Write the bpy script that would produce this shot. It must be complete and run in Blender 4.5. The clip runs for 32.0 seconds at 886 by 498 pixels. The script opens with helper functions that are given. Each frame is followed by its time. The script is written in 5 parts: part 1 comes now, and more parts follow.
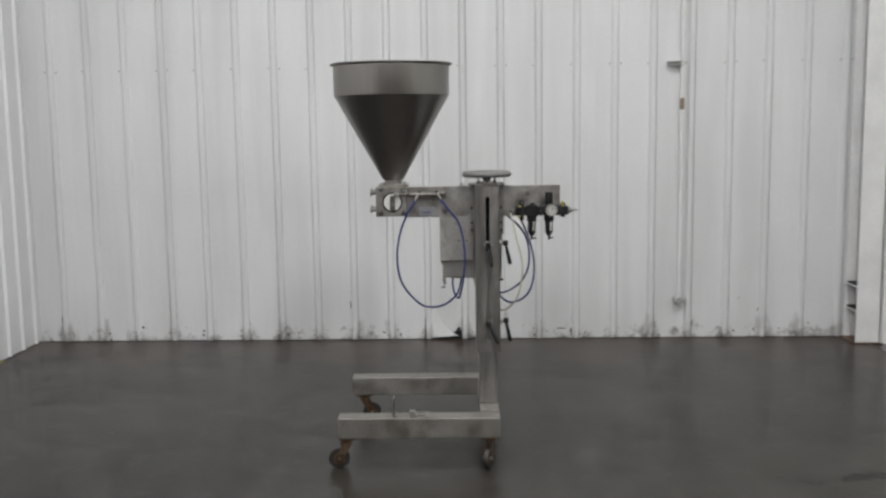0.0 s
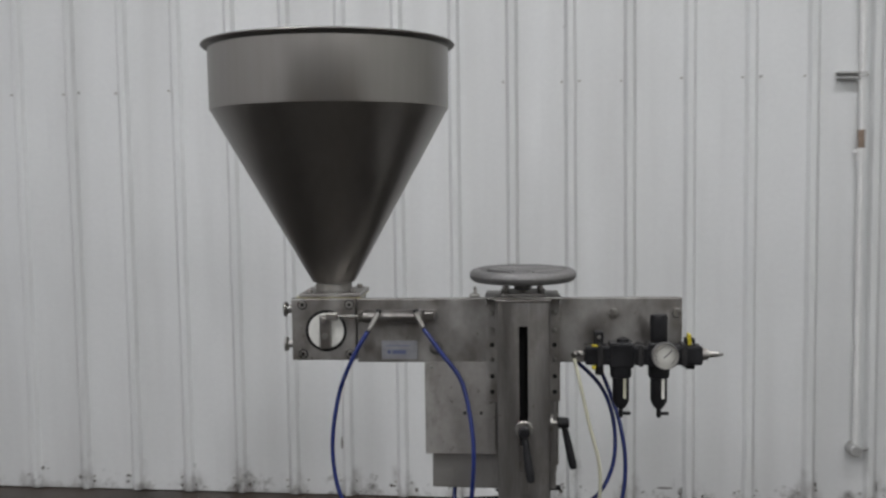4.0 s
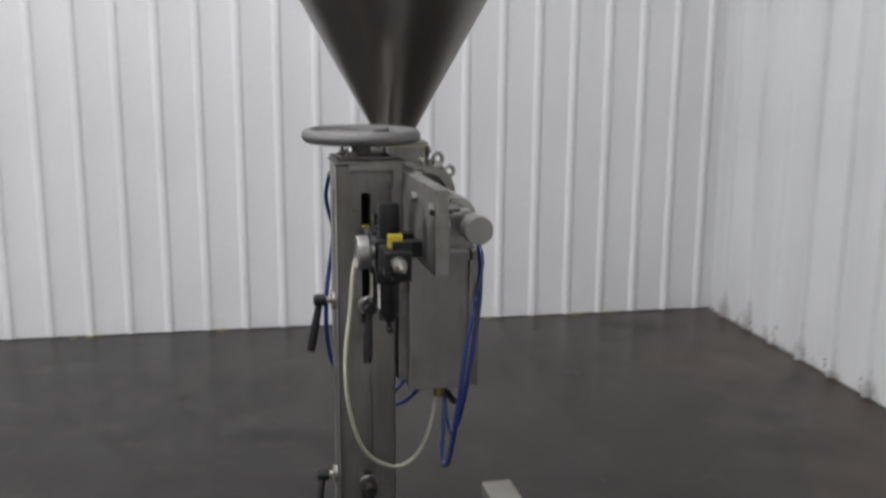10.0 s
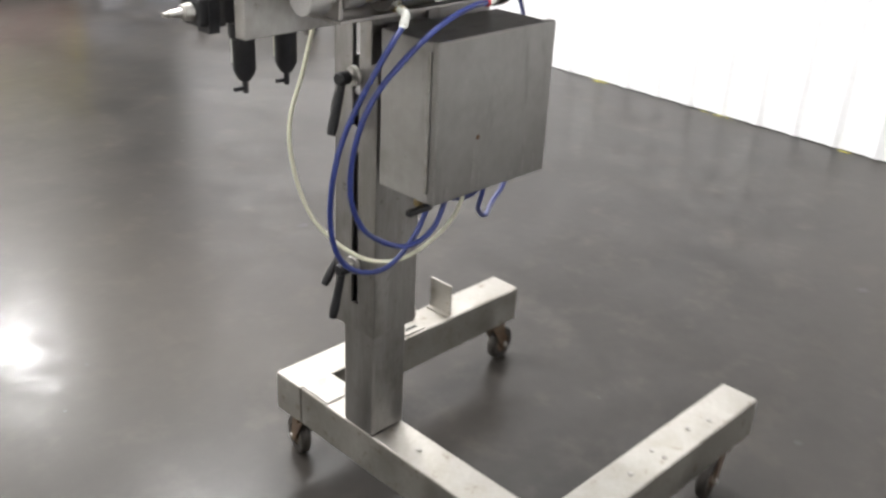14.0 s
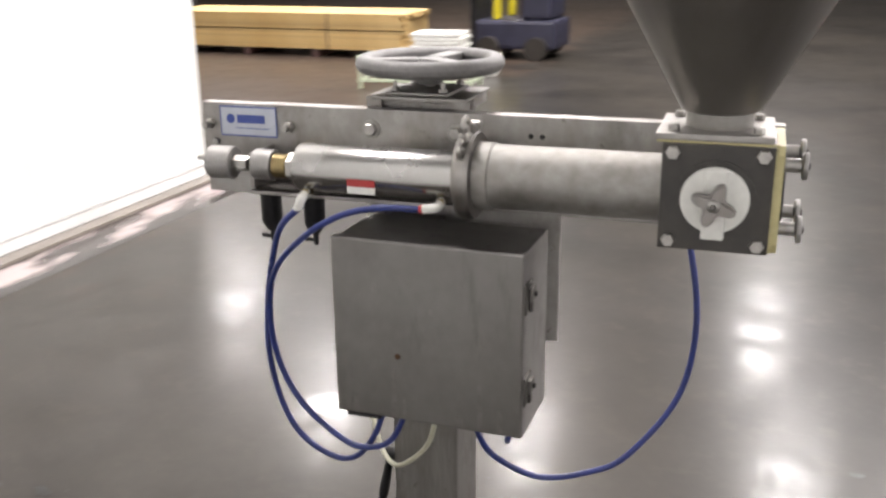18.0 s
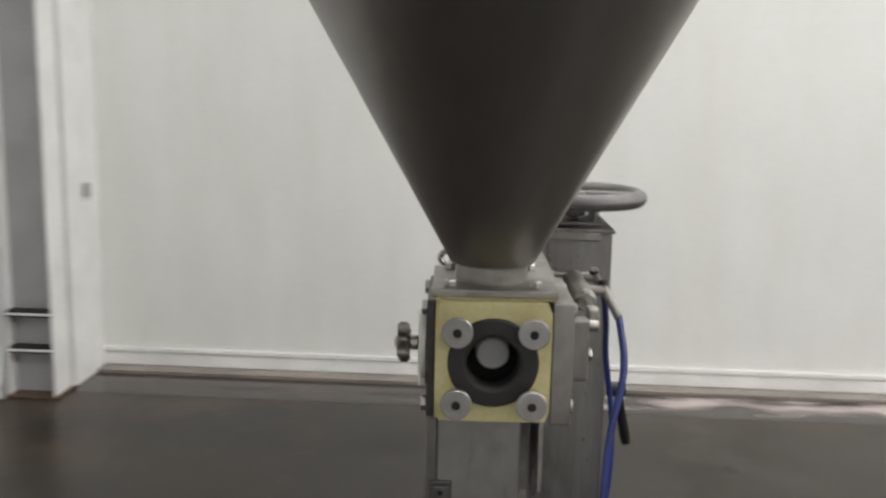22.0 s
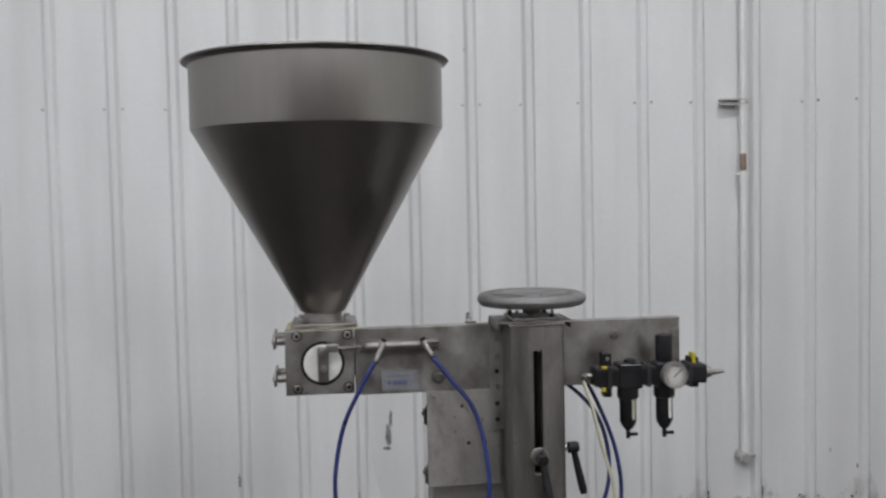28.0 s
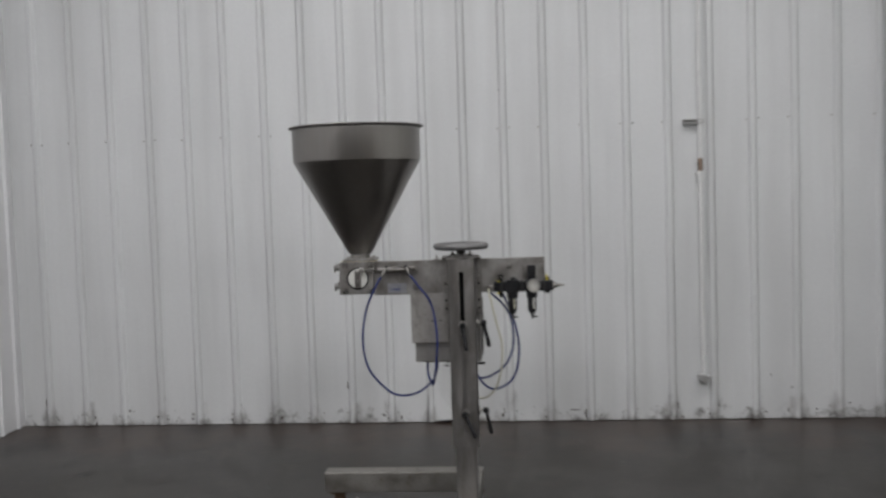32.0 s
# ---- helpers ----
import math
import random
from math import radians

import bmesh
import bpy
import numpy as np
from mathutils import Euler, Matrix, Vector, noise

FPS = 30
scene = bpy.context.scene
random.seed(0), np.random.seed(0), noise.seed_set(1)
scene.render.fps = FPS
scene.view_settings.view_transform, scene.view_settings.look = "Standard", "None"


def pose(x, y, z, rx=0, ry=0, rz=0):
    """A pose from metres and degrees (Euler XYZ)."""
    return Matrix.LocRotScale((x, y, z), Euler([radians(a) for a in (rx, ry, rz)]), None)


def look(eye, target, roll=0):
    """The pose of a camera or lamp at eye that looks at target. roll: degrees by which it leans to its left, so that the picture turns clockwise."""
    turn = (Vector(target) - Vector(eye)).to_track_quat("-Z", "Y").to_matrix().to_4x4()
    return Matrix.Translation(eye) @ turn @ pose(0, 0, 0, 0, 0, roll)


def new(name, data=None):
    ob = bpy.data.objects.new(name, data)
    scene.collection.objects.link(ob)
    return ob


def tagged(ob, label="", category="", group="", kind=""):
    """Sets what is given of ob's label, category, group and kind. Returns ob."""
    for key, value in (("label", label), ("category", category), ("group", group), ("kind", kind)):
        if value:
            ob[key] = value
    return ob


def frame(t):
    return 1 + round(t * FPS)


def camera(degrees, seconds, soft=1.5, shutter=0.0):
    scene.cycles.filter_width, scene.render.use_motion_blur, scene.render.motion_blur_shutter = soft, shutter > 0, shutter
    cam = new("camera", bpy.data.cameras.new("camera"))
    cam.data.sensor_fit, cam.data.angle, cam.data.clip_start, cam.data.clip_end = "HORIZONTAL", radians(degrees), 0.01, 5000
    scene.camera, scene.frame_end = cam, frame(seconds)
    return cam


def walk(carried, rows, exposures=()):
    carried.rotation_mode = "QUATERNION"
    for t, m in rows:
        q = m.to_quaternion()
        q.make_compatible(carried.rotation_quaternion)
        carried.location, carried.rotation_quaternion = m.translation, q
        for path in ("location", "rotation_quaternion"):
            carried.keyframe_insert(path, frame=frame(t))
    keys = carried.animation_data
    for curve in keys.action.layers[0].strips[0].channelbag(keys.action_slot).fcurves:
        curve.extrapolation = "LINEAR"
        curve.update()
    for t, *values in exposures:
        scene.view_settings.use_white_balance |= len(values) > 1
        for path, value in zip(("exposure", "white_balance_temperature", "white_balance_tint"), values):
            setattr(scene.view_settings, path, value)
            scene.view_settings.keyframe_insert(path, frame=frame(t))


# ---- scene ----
cam = camera(49.6, 32.0, soft=2.5, shutter=0.9)
PATH = [
    (0, (-0.075, -5.087, 1.758), (-0.138, -3.105, 1.504), -0.8),
    (0.5, (-0.063, -4.671, 1.743), (-0.155, -2.691, 1.48), -0.7),
    (1, (-0.117, -4.273, 1.741), (-0.229, -2.289, 1.512), -0.5),
    (1.5, (-0.167, -3.867, 1.731), (-0.241, -1.879, 1.53), -0.6),
    (2, (-0.189, -3.449, 1.748), (-0.279, -1.458, 1.581), -0.6),
    (2.5, (-0.227, -3.057, 1.739), (-0.308, -1.063, 1.601), -0.7),
    (3, (-0.192, -2.698, 1.724), (-0.256, -0.702, 1.609), -0.7),
    (3.5, (-0.087, -2.457, 1.733), (-0.203, -0.465, 1.6), -0.7),
    (5.5, (0.855, -2.168, 1.754), (0.032, -0.351, 1.615), -1.2),
    (6, (1.147, -1.965, 1.737), (0.108, -0.259, 1.647), -1.0),
    (6.5, (1.392, -1.812, 1.741), (0.203, -0.206, 1.67), -1.0),
    (7, (1.55, -1.67, 1.724), (0.24, -0.16, 1.643), -0.8),
    (7.5, (1.737, -1.46, 1.716), (0.25, -0.124, 1.642), -0.9),
    (8, (1.893, -1.23, 1.714), (0.283, -0.046, 1.632), 0.0),
    (8.5, (2.005, -0.965, 1.712), (0.285, 0.045, 1.562), -0.0),
    (9, (2.088, -0.697, 1.71), (0.264, 0.097, 1.499), 0.3),
    (9.5, (2.112, -0.465, 1.697), (0.229, 0.136, 1.383), 1.5),
    (10, (2.107, -0.225, 1.682), (0.183, 0.149, 1.281), 0.4),
    (10.5, (2.101, -0.038, 1.702), (0.178, 0.192, 1.201), 0.3),
    (11, (2.052, 0.217, 1.666), (0.139, 0.163, 1.086), 0.5),
    (11.5, (1.902, 0.491, 1.688), (0.053, 0.175, 0.995), 1.2),
    (12, (1.877, 0.702, 1.682), (0.073, 0.202, 0.98), 2.3),
    (12.5, (1.762, 0.914, 1.68), (0.049, 0.21, 0.925), 2.5),
    (13, (1.604, 1.118, 1.666), (0.014, 0.192, 0.883), 2.6),
    (13.5, (1.457, 1.31, 1.656), (0.021, 0.194, 0.824), 2.5),
    (14, (1.257, 1.442, 1.659), (-0.028, 0.179, 0.791), 2.9),
    (14.5, (1.031, 1.562, 1.672), (-0.04, 0.084, 0.853), 2.6),
    (15, (0.835, 1.672, 1.689), (-0.014, 0.031, 0.923), 1.8),
    (15.5, (0.604, 1.685, 1.705), (-0.049, -0.061, 0.981), 1.1),
    (17.5, (-0.436, 1.645, 1.69), (0.016, -0.22, 1.087), 0.1),
    (18, (-0.622, 1.575, 1.718), (0.056, -0.198, 1.093), -0.7),
    (18.5, (-0.832, 1.462, 1.713), (0.065, -0.206, 1.075), -1.1),
    (19, (-1.063, 1.334, 1.722), (0.113, -0.155, 1.088), -1.3),
    (19.5, (-1.27, 1.197, 1.697), (0.147, -0.088, 1.112), -0.8),
    (20, (-1.427, 0.989, 1.704), (0.18, -0.058, 1.139), -1.0),
    (20.5, (-1.583, 0.794, 1.704), (0.197, 0.045, 1.184), -1.0),
    (21, (-1.69, 0.582, 1.705), (0.196, 0.091, 1.251), -0.4),
    (21.5, (-1.751, 0.345, 1.708), (0.199, 0.124, 1.325), 0.6),
    (22, (-1.765, 0.132, 1.711), (0.201, 0.253, 1.360), 1.2),
    (22.5, (-1.745, -0.066, 1.710), (0.191, 0.318, 1.389), 1.6),
    (23, (-1.688, -0.292, 1.730), (0.158, 0.420, 1.442), 1.7),
    (23.5, (-1.602, -0.505, 1.745), (0.105, 0.502, 1.49), 0.2),
    (24, (-1.477, -0.701, 1.731), (0.073, 0.543, 1.501), 0.5),
    (24.5, (-1.275, -0.917, 1.737), (0.008, 0.602, 1.523), 0.3),
    (26.5, (-0.685, -1.656, 1.729), (-0.277, 0.299, 1.63), -1.7),
    (27, (-0.54, -1.831, 1.729), (-0.241, 0.144, 1.635), -2.4),
    (27.5, (-0.437, -2.061, 1.738), (-0.205, -0.078, 1.627), -2.0),
    (28, (-0.383, -2.282, 1.747), (-0.233, -0.29, 1.643), -1.2),
    (28.5, (-0.266, -2.514, 1.747), (-0.202, -0.517, 1.66), -1.3),
    (29, (-0.18, -2.786, 1.751), (-0.181, -0.789, 1.647), -1.6),
    (29.5, (-0.068, -3.074, 1.761), (-0.106, -1.077, 1.65), -2.1),
    (30, (0.047, -3.322, 1.746), (-0.075, -1.328, 1.65), -2.2),
    (30.5, (0.092, -3.615, 1.751), (-0.041, -1.622, 1.666), -2.0),
    (31, (0.176, -3.903, 1.752), (0.022, -1.91, 1.68), -2.0),
    (31.5, (0.245, -4.179, 1.748), (0.041, -2.193, 1.645), -2.0),
    (32, (0.311, -4.528, 1.751), (0.137, -2.538, 1.637), -1.8),
]
walk(cam, [(t, look(eye, target, roll)) for t, eye, target, roll in PATH],
     [(0, 0.0, 6480, 11), (2, -0.22, 6430, 11), (3.5, -0.29, 6400, 12), (6, -0.24, 6250, 12), (8.5, -0.33, 6300, 13), (9.5, -0.2, 6350, 13), (10, 0.02, 6350, 13), (11, 0.52, 6450, 12),
      (12, 1.12, 6500, 11), (13, 1.42, 6500, 11), (14, 1.5, 6540, 12), (15.5, 1.38, 6620, 14), (17.5, 1.2, 6720, 16), (19, 1.09, 6800, 13), (20, 0.86, 6780, 10), (21.5, 0.4, 6750, 10),
      (22, 0.26, 6700, 10), (23, 0.23, 6550, 10), (24, 0.19, 6430, 11), (24.5, 0.15, 6400, 12), (26.5, 0.02, 6330, 13), (28, -0.15, 6330, 13), (30, -0.35, 6380, 13), (32, -0.4, 6400, 13)])

# ---------------------------------------------------------------- light
CEIL = 6.3          # underside of the hall roof
LAMP_Z = 6.0        # high-bay fixtures
world = bpy.data.worlds.new("world")
world.use_nodes = True
world.node_tree.nodes["Background"].inputs[0].default_value = (0.75, 0.8, 0.85, 1)
world.node_tree.nodes["Background"].inputs[1].default_value = 0.03
scene.world = world

LAMPS = [(-2.85, -10.9), (-0.92, -11.5), (3.1, -11.6), (6.6, -11.6), (10.5, -11.8), (5.85, -15.1), (-0.25, -17.1), (10.5, -15.1),
         (-2.6, -5.6), (1.3, -5.6), (5.2, -5.6), (-1.9, -0.9), (1.7, -0.9), (10.6, -5.6)]
LAMP_W = 100.0       # bays over the machine; those out in the hall are stronger


# ---------------------------------------------------------------- materials
def mat(name, color, rough=0.5, metal=0.0, var=0.12, scale=6.0, fine=80.0, bump=0.05, stretch=(1, 1, 1), rvar=0.1,
        color2=None, emit=0.0, alpha=None, coat=0.0, rand=0.0):
    """A surface with variation at two scales: broad patches and fine grain, in colour, gloss and relief."""
    m = bpy.data.materials.new(name)
    m.use_nodes = True
    nt = m.node_tree
    b = nt.nodes["Principled BSDF"]
    tc = nt.nodes.new("ShaderNodeTexCoord")
    mp = nt.nodes.new("ShaderNodeMapping")
    mp.inputs["Scale"].default_value = stretch
    nt.links.new(tc.outputs["Object"], mp.inputs[0])
    n1 = nt.nodes.new("ShaderNodeTexNoise")
    n1.inputs["Scale"].default_value, n1.inputs["Detail"].default_value = scale, 5
    n2 = nt.nodes.new("ShaderNodeTexNoise")
    n2.inputs["Scale"].default_value, n2.inputs["Detail"].default_value = fine, 3
    for n in (n1, n2):
        nt.links.new(mp.outputs[0], n.inputs["Vector"])
    ramp = nt.nodes.new("ShaderNodeValToRGB")
    c2 = color2 or tuple(max(0.0, c * (1 - 2.2 * var)) for c in color)
    ramp.color_ramp.elements[0].position, ramp.color_ramp.elements[1].position = 0.3, 0.68
    ramp.color_ramp.elements[0].color = (*c2, 1)
    ramp.color_ramp.elements[1].color = (*color, 1)
    nt.links.new(n1.outputs[0], ramp.inputs[0])
    mix = nt.nodes.new("ShaderNodeMix")
    mix.data_type, mix.blend_type = "RGBA", "MULTIPLY"
    mix.inputs[0].default_value = 1.0
    g = nt.nodes.new("ShaderNodeMapRange")
    g.inputs[1].default_value, g.inputs[2].default_value = 0.25, 0.75
    g.inputs[3].default_value, g.inputs[4].default_value = 1 - var, 1 + var * 0.5
    nt.links.new(n2.outputs[0], g.inputs[0])
    nt.links.new(ramp.outputs[0], mix.inputs[6])
    nt.links.new(g.outputs[0], mix.inputs[7])
    last = mix.outputs[2]
    if rand:
        oi = nt.nodes.new("ShaderNodeObjectInfo")
        rr = nt.nodes.new("ShaderNodeMapRange")
        rr.inputs[3].default_value, rr.inputs[4].default_value = 1 - rand, 1 + rand * 0.4
        nt.links.new(oi.outputs["Random"], rr.inputs[0])
        mx = nt.nodes.new("ShaderNodeMix")
        mx.data_type, mx.blend_type = "RGBA", "MULTIPLY"
        mx.inputs[0].default_value = 1.0
        nt.links.new(last, mx.inputs[6])
        nt.links.new(rr.outputs[0], mx.inputs[7])
        last = mx.outputs[2]
    nt.links.new(last, b.inputs["Base Color"])
    r = nt.nodes.new("ShaderNodeMapRange")
    r.inputs[1].default_value, r.inputs[2].default_value = 0.3, 0.7
    r.inputs[3].default_value, r.inputs[4].default_value = max(0.02, rough - rvar), min(1.0, rough + rvar)
    nt.links.new(n1.outputs[0], r.inputs[0])
    nt.links.new(r.outputs[0], b.inputs["Roughness"])
    b.inputs["Metallic"].default_value = metal
    if coat:
        b.inputs["Coat Weight"].default_value = coat
    if bump:
        bp = nt.nodes.new("ShaderNodeBump")
        bp.inputs["Strength"].default_value, bp.inputs["Distance"].default_value = bump, 0.002
        nt.links.new(n2.outputs[0], bp.inputs["Height"])
        nt.links.new(bp.outputs[0], b.inputs["Normal"])
    if emit:
        b.inputs["Emission Color"].default_value = (1, 0.97, 0.92, 1)
        b.inputs["Emission Strength"].default_value = emit
    if alpha is not None:
        b.inputs["Transmission Weight"].default_value = alpha
    return m


def soiled(m, layers):
    """Old product and oil left on the metal: layers of (stretch, scale, from, to, most, colour), dark films that dull it as well."""
    nt = m.node_tree
    b = nt.nodes["Principled BSDF"]
    tc = nt.nodes.new("ShaderNodeTexCoord")
    for k, (stretch, scale, lo, hi, most, color) in enumerate(layers):
        mp = nt.nodes.new("ShaderNodeMapping")
        mp.inputs["Scale"].default_value, mp.inputs["Location"].default_value = stretch, (0.37 + k, 1.13 * k, 0.71)
        nt.links.new(tc.outputs["Object"], mp.inputs[0])
        n = nt.nodes.new("ShaderNodeTexNoise")
        n.inputs["Scale"].default_value, n.inputs["Detail"].default_value, n.inputs["Roughness"].default_value = scale, 6, 0.6
        nt.links.new(mp.outputs[0], n.inputs["Vector"])
        f = nt.nodes.new("ShaderNodeMapRange")
        f.interpolation_type = "SMOOTHSTEP"
        f.inputs[1].default_value, f.inputs[2].default_value, f.inputs[3].default_value, f.inputs[4].default_value = lo, hi, 0.0, most
        nt.links.new(n.outputs[0], f.inputs[0])
        mx = nt.nodes.new("ShaderNodeMix")
        mx.data_type = "RGBA"
        nt.links.new(f.outputs[0], mx.inputs[0])
        nt.links.new(b.inputs["Base Color"].links[0].from_socket, mx.inputs[6])
        mx.inputs[7].default_value = (*color, 1)
        nt.links.new(mx.outputs[2], b.inputs["Base Color"])
        ad = nt.nodes.new("ShaderNodeMath")
        ad.operation = "MULTIPLY_ADD"
        nt.links.new(f.outputs[0], ad.inputs[0])
        ad.inputs[1].default_value = 0.18
        nt.links.new(b.inputs["Roughness"].links[0].from_socket, ad.inputs[2])
        nt.links.new(ad.outputs[0], b.inputs["Roughness"])
    return m


STEEL = mat("brushed_stainless", (0.335, 0.322, 0.309), 0.36, 1.0, 0.10, 9, 60, 0.03, (1.5, 1.5, 0.6), rvar=0.1, color2=(0.22, 0.203, 0.19))
STEEL_V = mat("drawn_stainless_tube", (0.35, 0.337, 0.325), 0.42, 1.0, 0.13, 7, 60, 0.04, (3, 3, 0.35), rvar=0.1)
STEEL_BASE = mat("worn_stainless", (0.37, 0.355, 0.33), 0.5, 1.0, 0.07, 11, 90, 0.05, rvar=0.12, color2=(0.26, 0.245, 0.22))
HOPPER = mat("satin_spun_stainless", (0.29, 0.275, 0.26), 0.34, 1.0, 0.05, 3, 50, 0.015, (1, 1, 0.1), rvar=0.04)
POLISH = mat("polished_stainless", (0.45, 0.44, 0.425), 0.27, 1.0, 0.06, 8, 90, 0.02, rvar=0.06)
DULL = mat("dull_stainless_tube", (0.40, 0.39, 0.37), 0.60, 1.0, 0.16, 22, 60, 0.06, rvar=0.1, color2=(0.25, 0.235, 0.22))
PLATE = mat("scuffed_stainless_plate", (0.40, 0.39, 0.375), 0.47, 1.0, 0.14, 15, 55, 0.05, (1, 1, 0.7), rvar=0.12, color2=(0.235, 0.218, 0.203))
COVER = mat("dull_cover_sheet", (0.47, 0.455, 0.435), 0.62, 1.0, 0.1, 8, 60, 0.04, rvar=0.08, color2=(0.36, 0.345, 0.33))
BODYM = mat("dull_box_sheet", (0.38, 0.37, 0.355), 0.52, 1.0, 0.06, 6, 50, 0.02, rvar=0.08, color2=(0.29, 0.28, 0.27))
KNOB = mat("bright_turned_aluminium", (0.35, 0.34, 0.33), 0.55, 0.8, 0.08, 25, 150, 0.05)
CAST = mat("cast_aluminium", (0.25, 0.245, 0.243), 0.62, 0.7, 0.14, 14, 140, 0.12, rvar=0.1)
ALU = mat("machined_aluminium", (0.36, 0.35, 0.34), 0.42, 0.75, 0.1, 20, 150, 0.04)
RIM = mat("dull_rolled_rim", (0.20, 0.19, 0.18), 0.5, 1.0, 0.1, 20, 90, 0.03)
BOXM = mat("brushed_stainless_box", (0.265, 0.257, 0.248), 0.37, 1.0, 0.05, 5, 40, 0.015, (1.2, 1.2, 0.9), rvar=0.07, color2=(0.205, 0.195, 0.186))
BOLT = mat("zinc_bolt", (0.46, 0.445, 0.42), 0.35, 1.0, 0.15, 40, 200, 0.05)
BLACKP = mat("black_plastic", (0.016, 0.016, 0.018), 0.42, 0.0, 0.2, 20, 150, 0.05)
BLACKP.node_tree.nodes["Principled BSDF"].inputs["Specular IOR Level"].default_value = 0.28
RUBBER_RING = mat("worn_black_rubber", (0.022, 0.021, 0.022), 0.55, 0.0, 0.2, 20, 100, 0.03)
# near-black for dark parts, and for shade put into holes, slots and gaps
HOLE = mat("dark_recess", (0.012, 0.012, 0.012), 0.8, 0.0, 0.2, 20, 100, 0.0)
BLUE = mat("blue_polyurethane_hose", (0.019, 0.034, 0.17), 0.36, 0.0, 0.12, 15, 60, 0.0)
CREAM = mat("yellowed_nylon_hose", (0.50, 0.49, 0.38), 0.35, 0.0, 0.08, 15, 60, 0.0)
WHITEP = mat("white_acetal", (0.74, 0.74, 0.70), 0.4, 0.0, 0.08, 12, 90, 0.02)
GASKET = mat("pale_yellow_plastic", (0.56, 0.51, 0.27), 0.48, 0.0, 0.10, 18, 120, 0.03, color2=(0.45, 0.40, 0.20))
DARKPLATE = mat("dark_bronze_plastic", (0.045, 0.04, 0.034), 0.36, 0.0, 0.25, 12, 90, 0.06)
YELLOW = mat("yellow_plastic", (0.56, 0.46, 0.03), 0.4, 0.0, 0.08, 15, 90, 0.0)
BRASS = mat("brass", (0.40, 0.31, 0.16), 0.38, 1.0, 0.2, 20, 90, 0.03)
REDL = mat("red_label", (0.42, 0.03, 0.03), 0.4, 0.0, 0.1, 20, 90, 0.0)
BLUEL = mat("blue_print", (0.04, 0.07, 0.28), 0.4, 0.0, 0.05, 20, 90, 0.0)
SIGN = mat("silver_name_plate", (0.50, 0.53, 0.60), 0.4, 0.3, 0.06, 20, 90, 0.0)
FADED = mat("faded_name_plate", (0.36, 0.365, 0.39), 0.4, 0.4, 0.12, 30, 90, 0.0)
FADEDB = mat("faded_blue_print", (0.13, 0.15, 0.27), 0.5, 0.0, 0.05, 20, 90, 0.0)
DIAL = mat("gauge_dial", (0.78, 0.77, 0.72), 0.35, 0.0, 0.03, 30, 90, 0.0)
INK = mat("black_ink", (0.02, 0.02, 0.02), 0.5, 0.0, 0.05, 30, 90, 0.0)
RUBBER = mat("worn_caster_tread", (0.035, 0.028, 0.022), 0.55, 0.0, 0.3, 30, 120, 0.15)
FORKM = mat("rusty_caster_steel", (0.20, 0.15, 0.105), 0.5, 0.8, 0.35, 30, 120, 0.15, color2=(0.10, 0.045, 0.02))
for worn in (BOXM, BODYM):
    soiled(worn, [((1, 1, 0.22), 26, 0.56, 0.76, 0.33, (0.11, 0.10, 0.092)), ((1, 1, 1), 5, 0.5, 0.72, 0.4, (0.17, 0.157, 0.147)), ((1, 1, 1), 38, 0.69, 0.76, 0.5, (0.07, 0.055, 0.045))])
for worn in (PLATE, STEEL_V, COVER):
    soiled(worn, [((1, 1, 0.6), 9, 0.5, 0.7, 0.45, (0.15, 0.135, 0.12)), ((1, 1, 1), 45, 0.62, 0.74, 0.5, (0.085, 0.067, 0.052))])
soiled(STEEL_BASE, [((1, 1, 1), 30, 0.58, 0.74, 0.5, (0.14, 0.10, 0.068))])


# ---------------------------------------------------------------- mesh helpers
def bm_box(x0, x1, y0, y1, z0, z1, bev=0.0, seg=2):
    bm = bmesh.new()
    bmesh.ops.create_cube(bm, size=1)
    for v in bm.verts:
        v.co = Vector((x0 + (v.co.x + .5) * (x1 - x0), y0 + (v.co.y + .5) * (y1 - y0), z0 + (v.co.z + .5) * (z1 - z0)))
    if bev:
        bmesh.ops.bevel(bm, geom=bm.edges[:], offset=bev, segments=seg, profile=0.6, affect="EDGES")
    return bm


AXIS = {"z": Matrix.Identity(4), "x": Matrix.Rotation(math.pi / 2, 4, "Y"), "y": Matrix.Rotation(-math.pi / 2, 4, "X")}


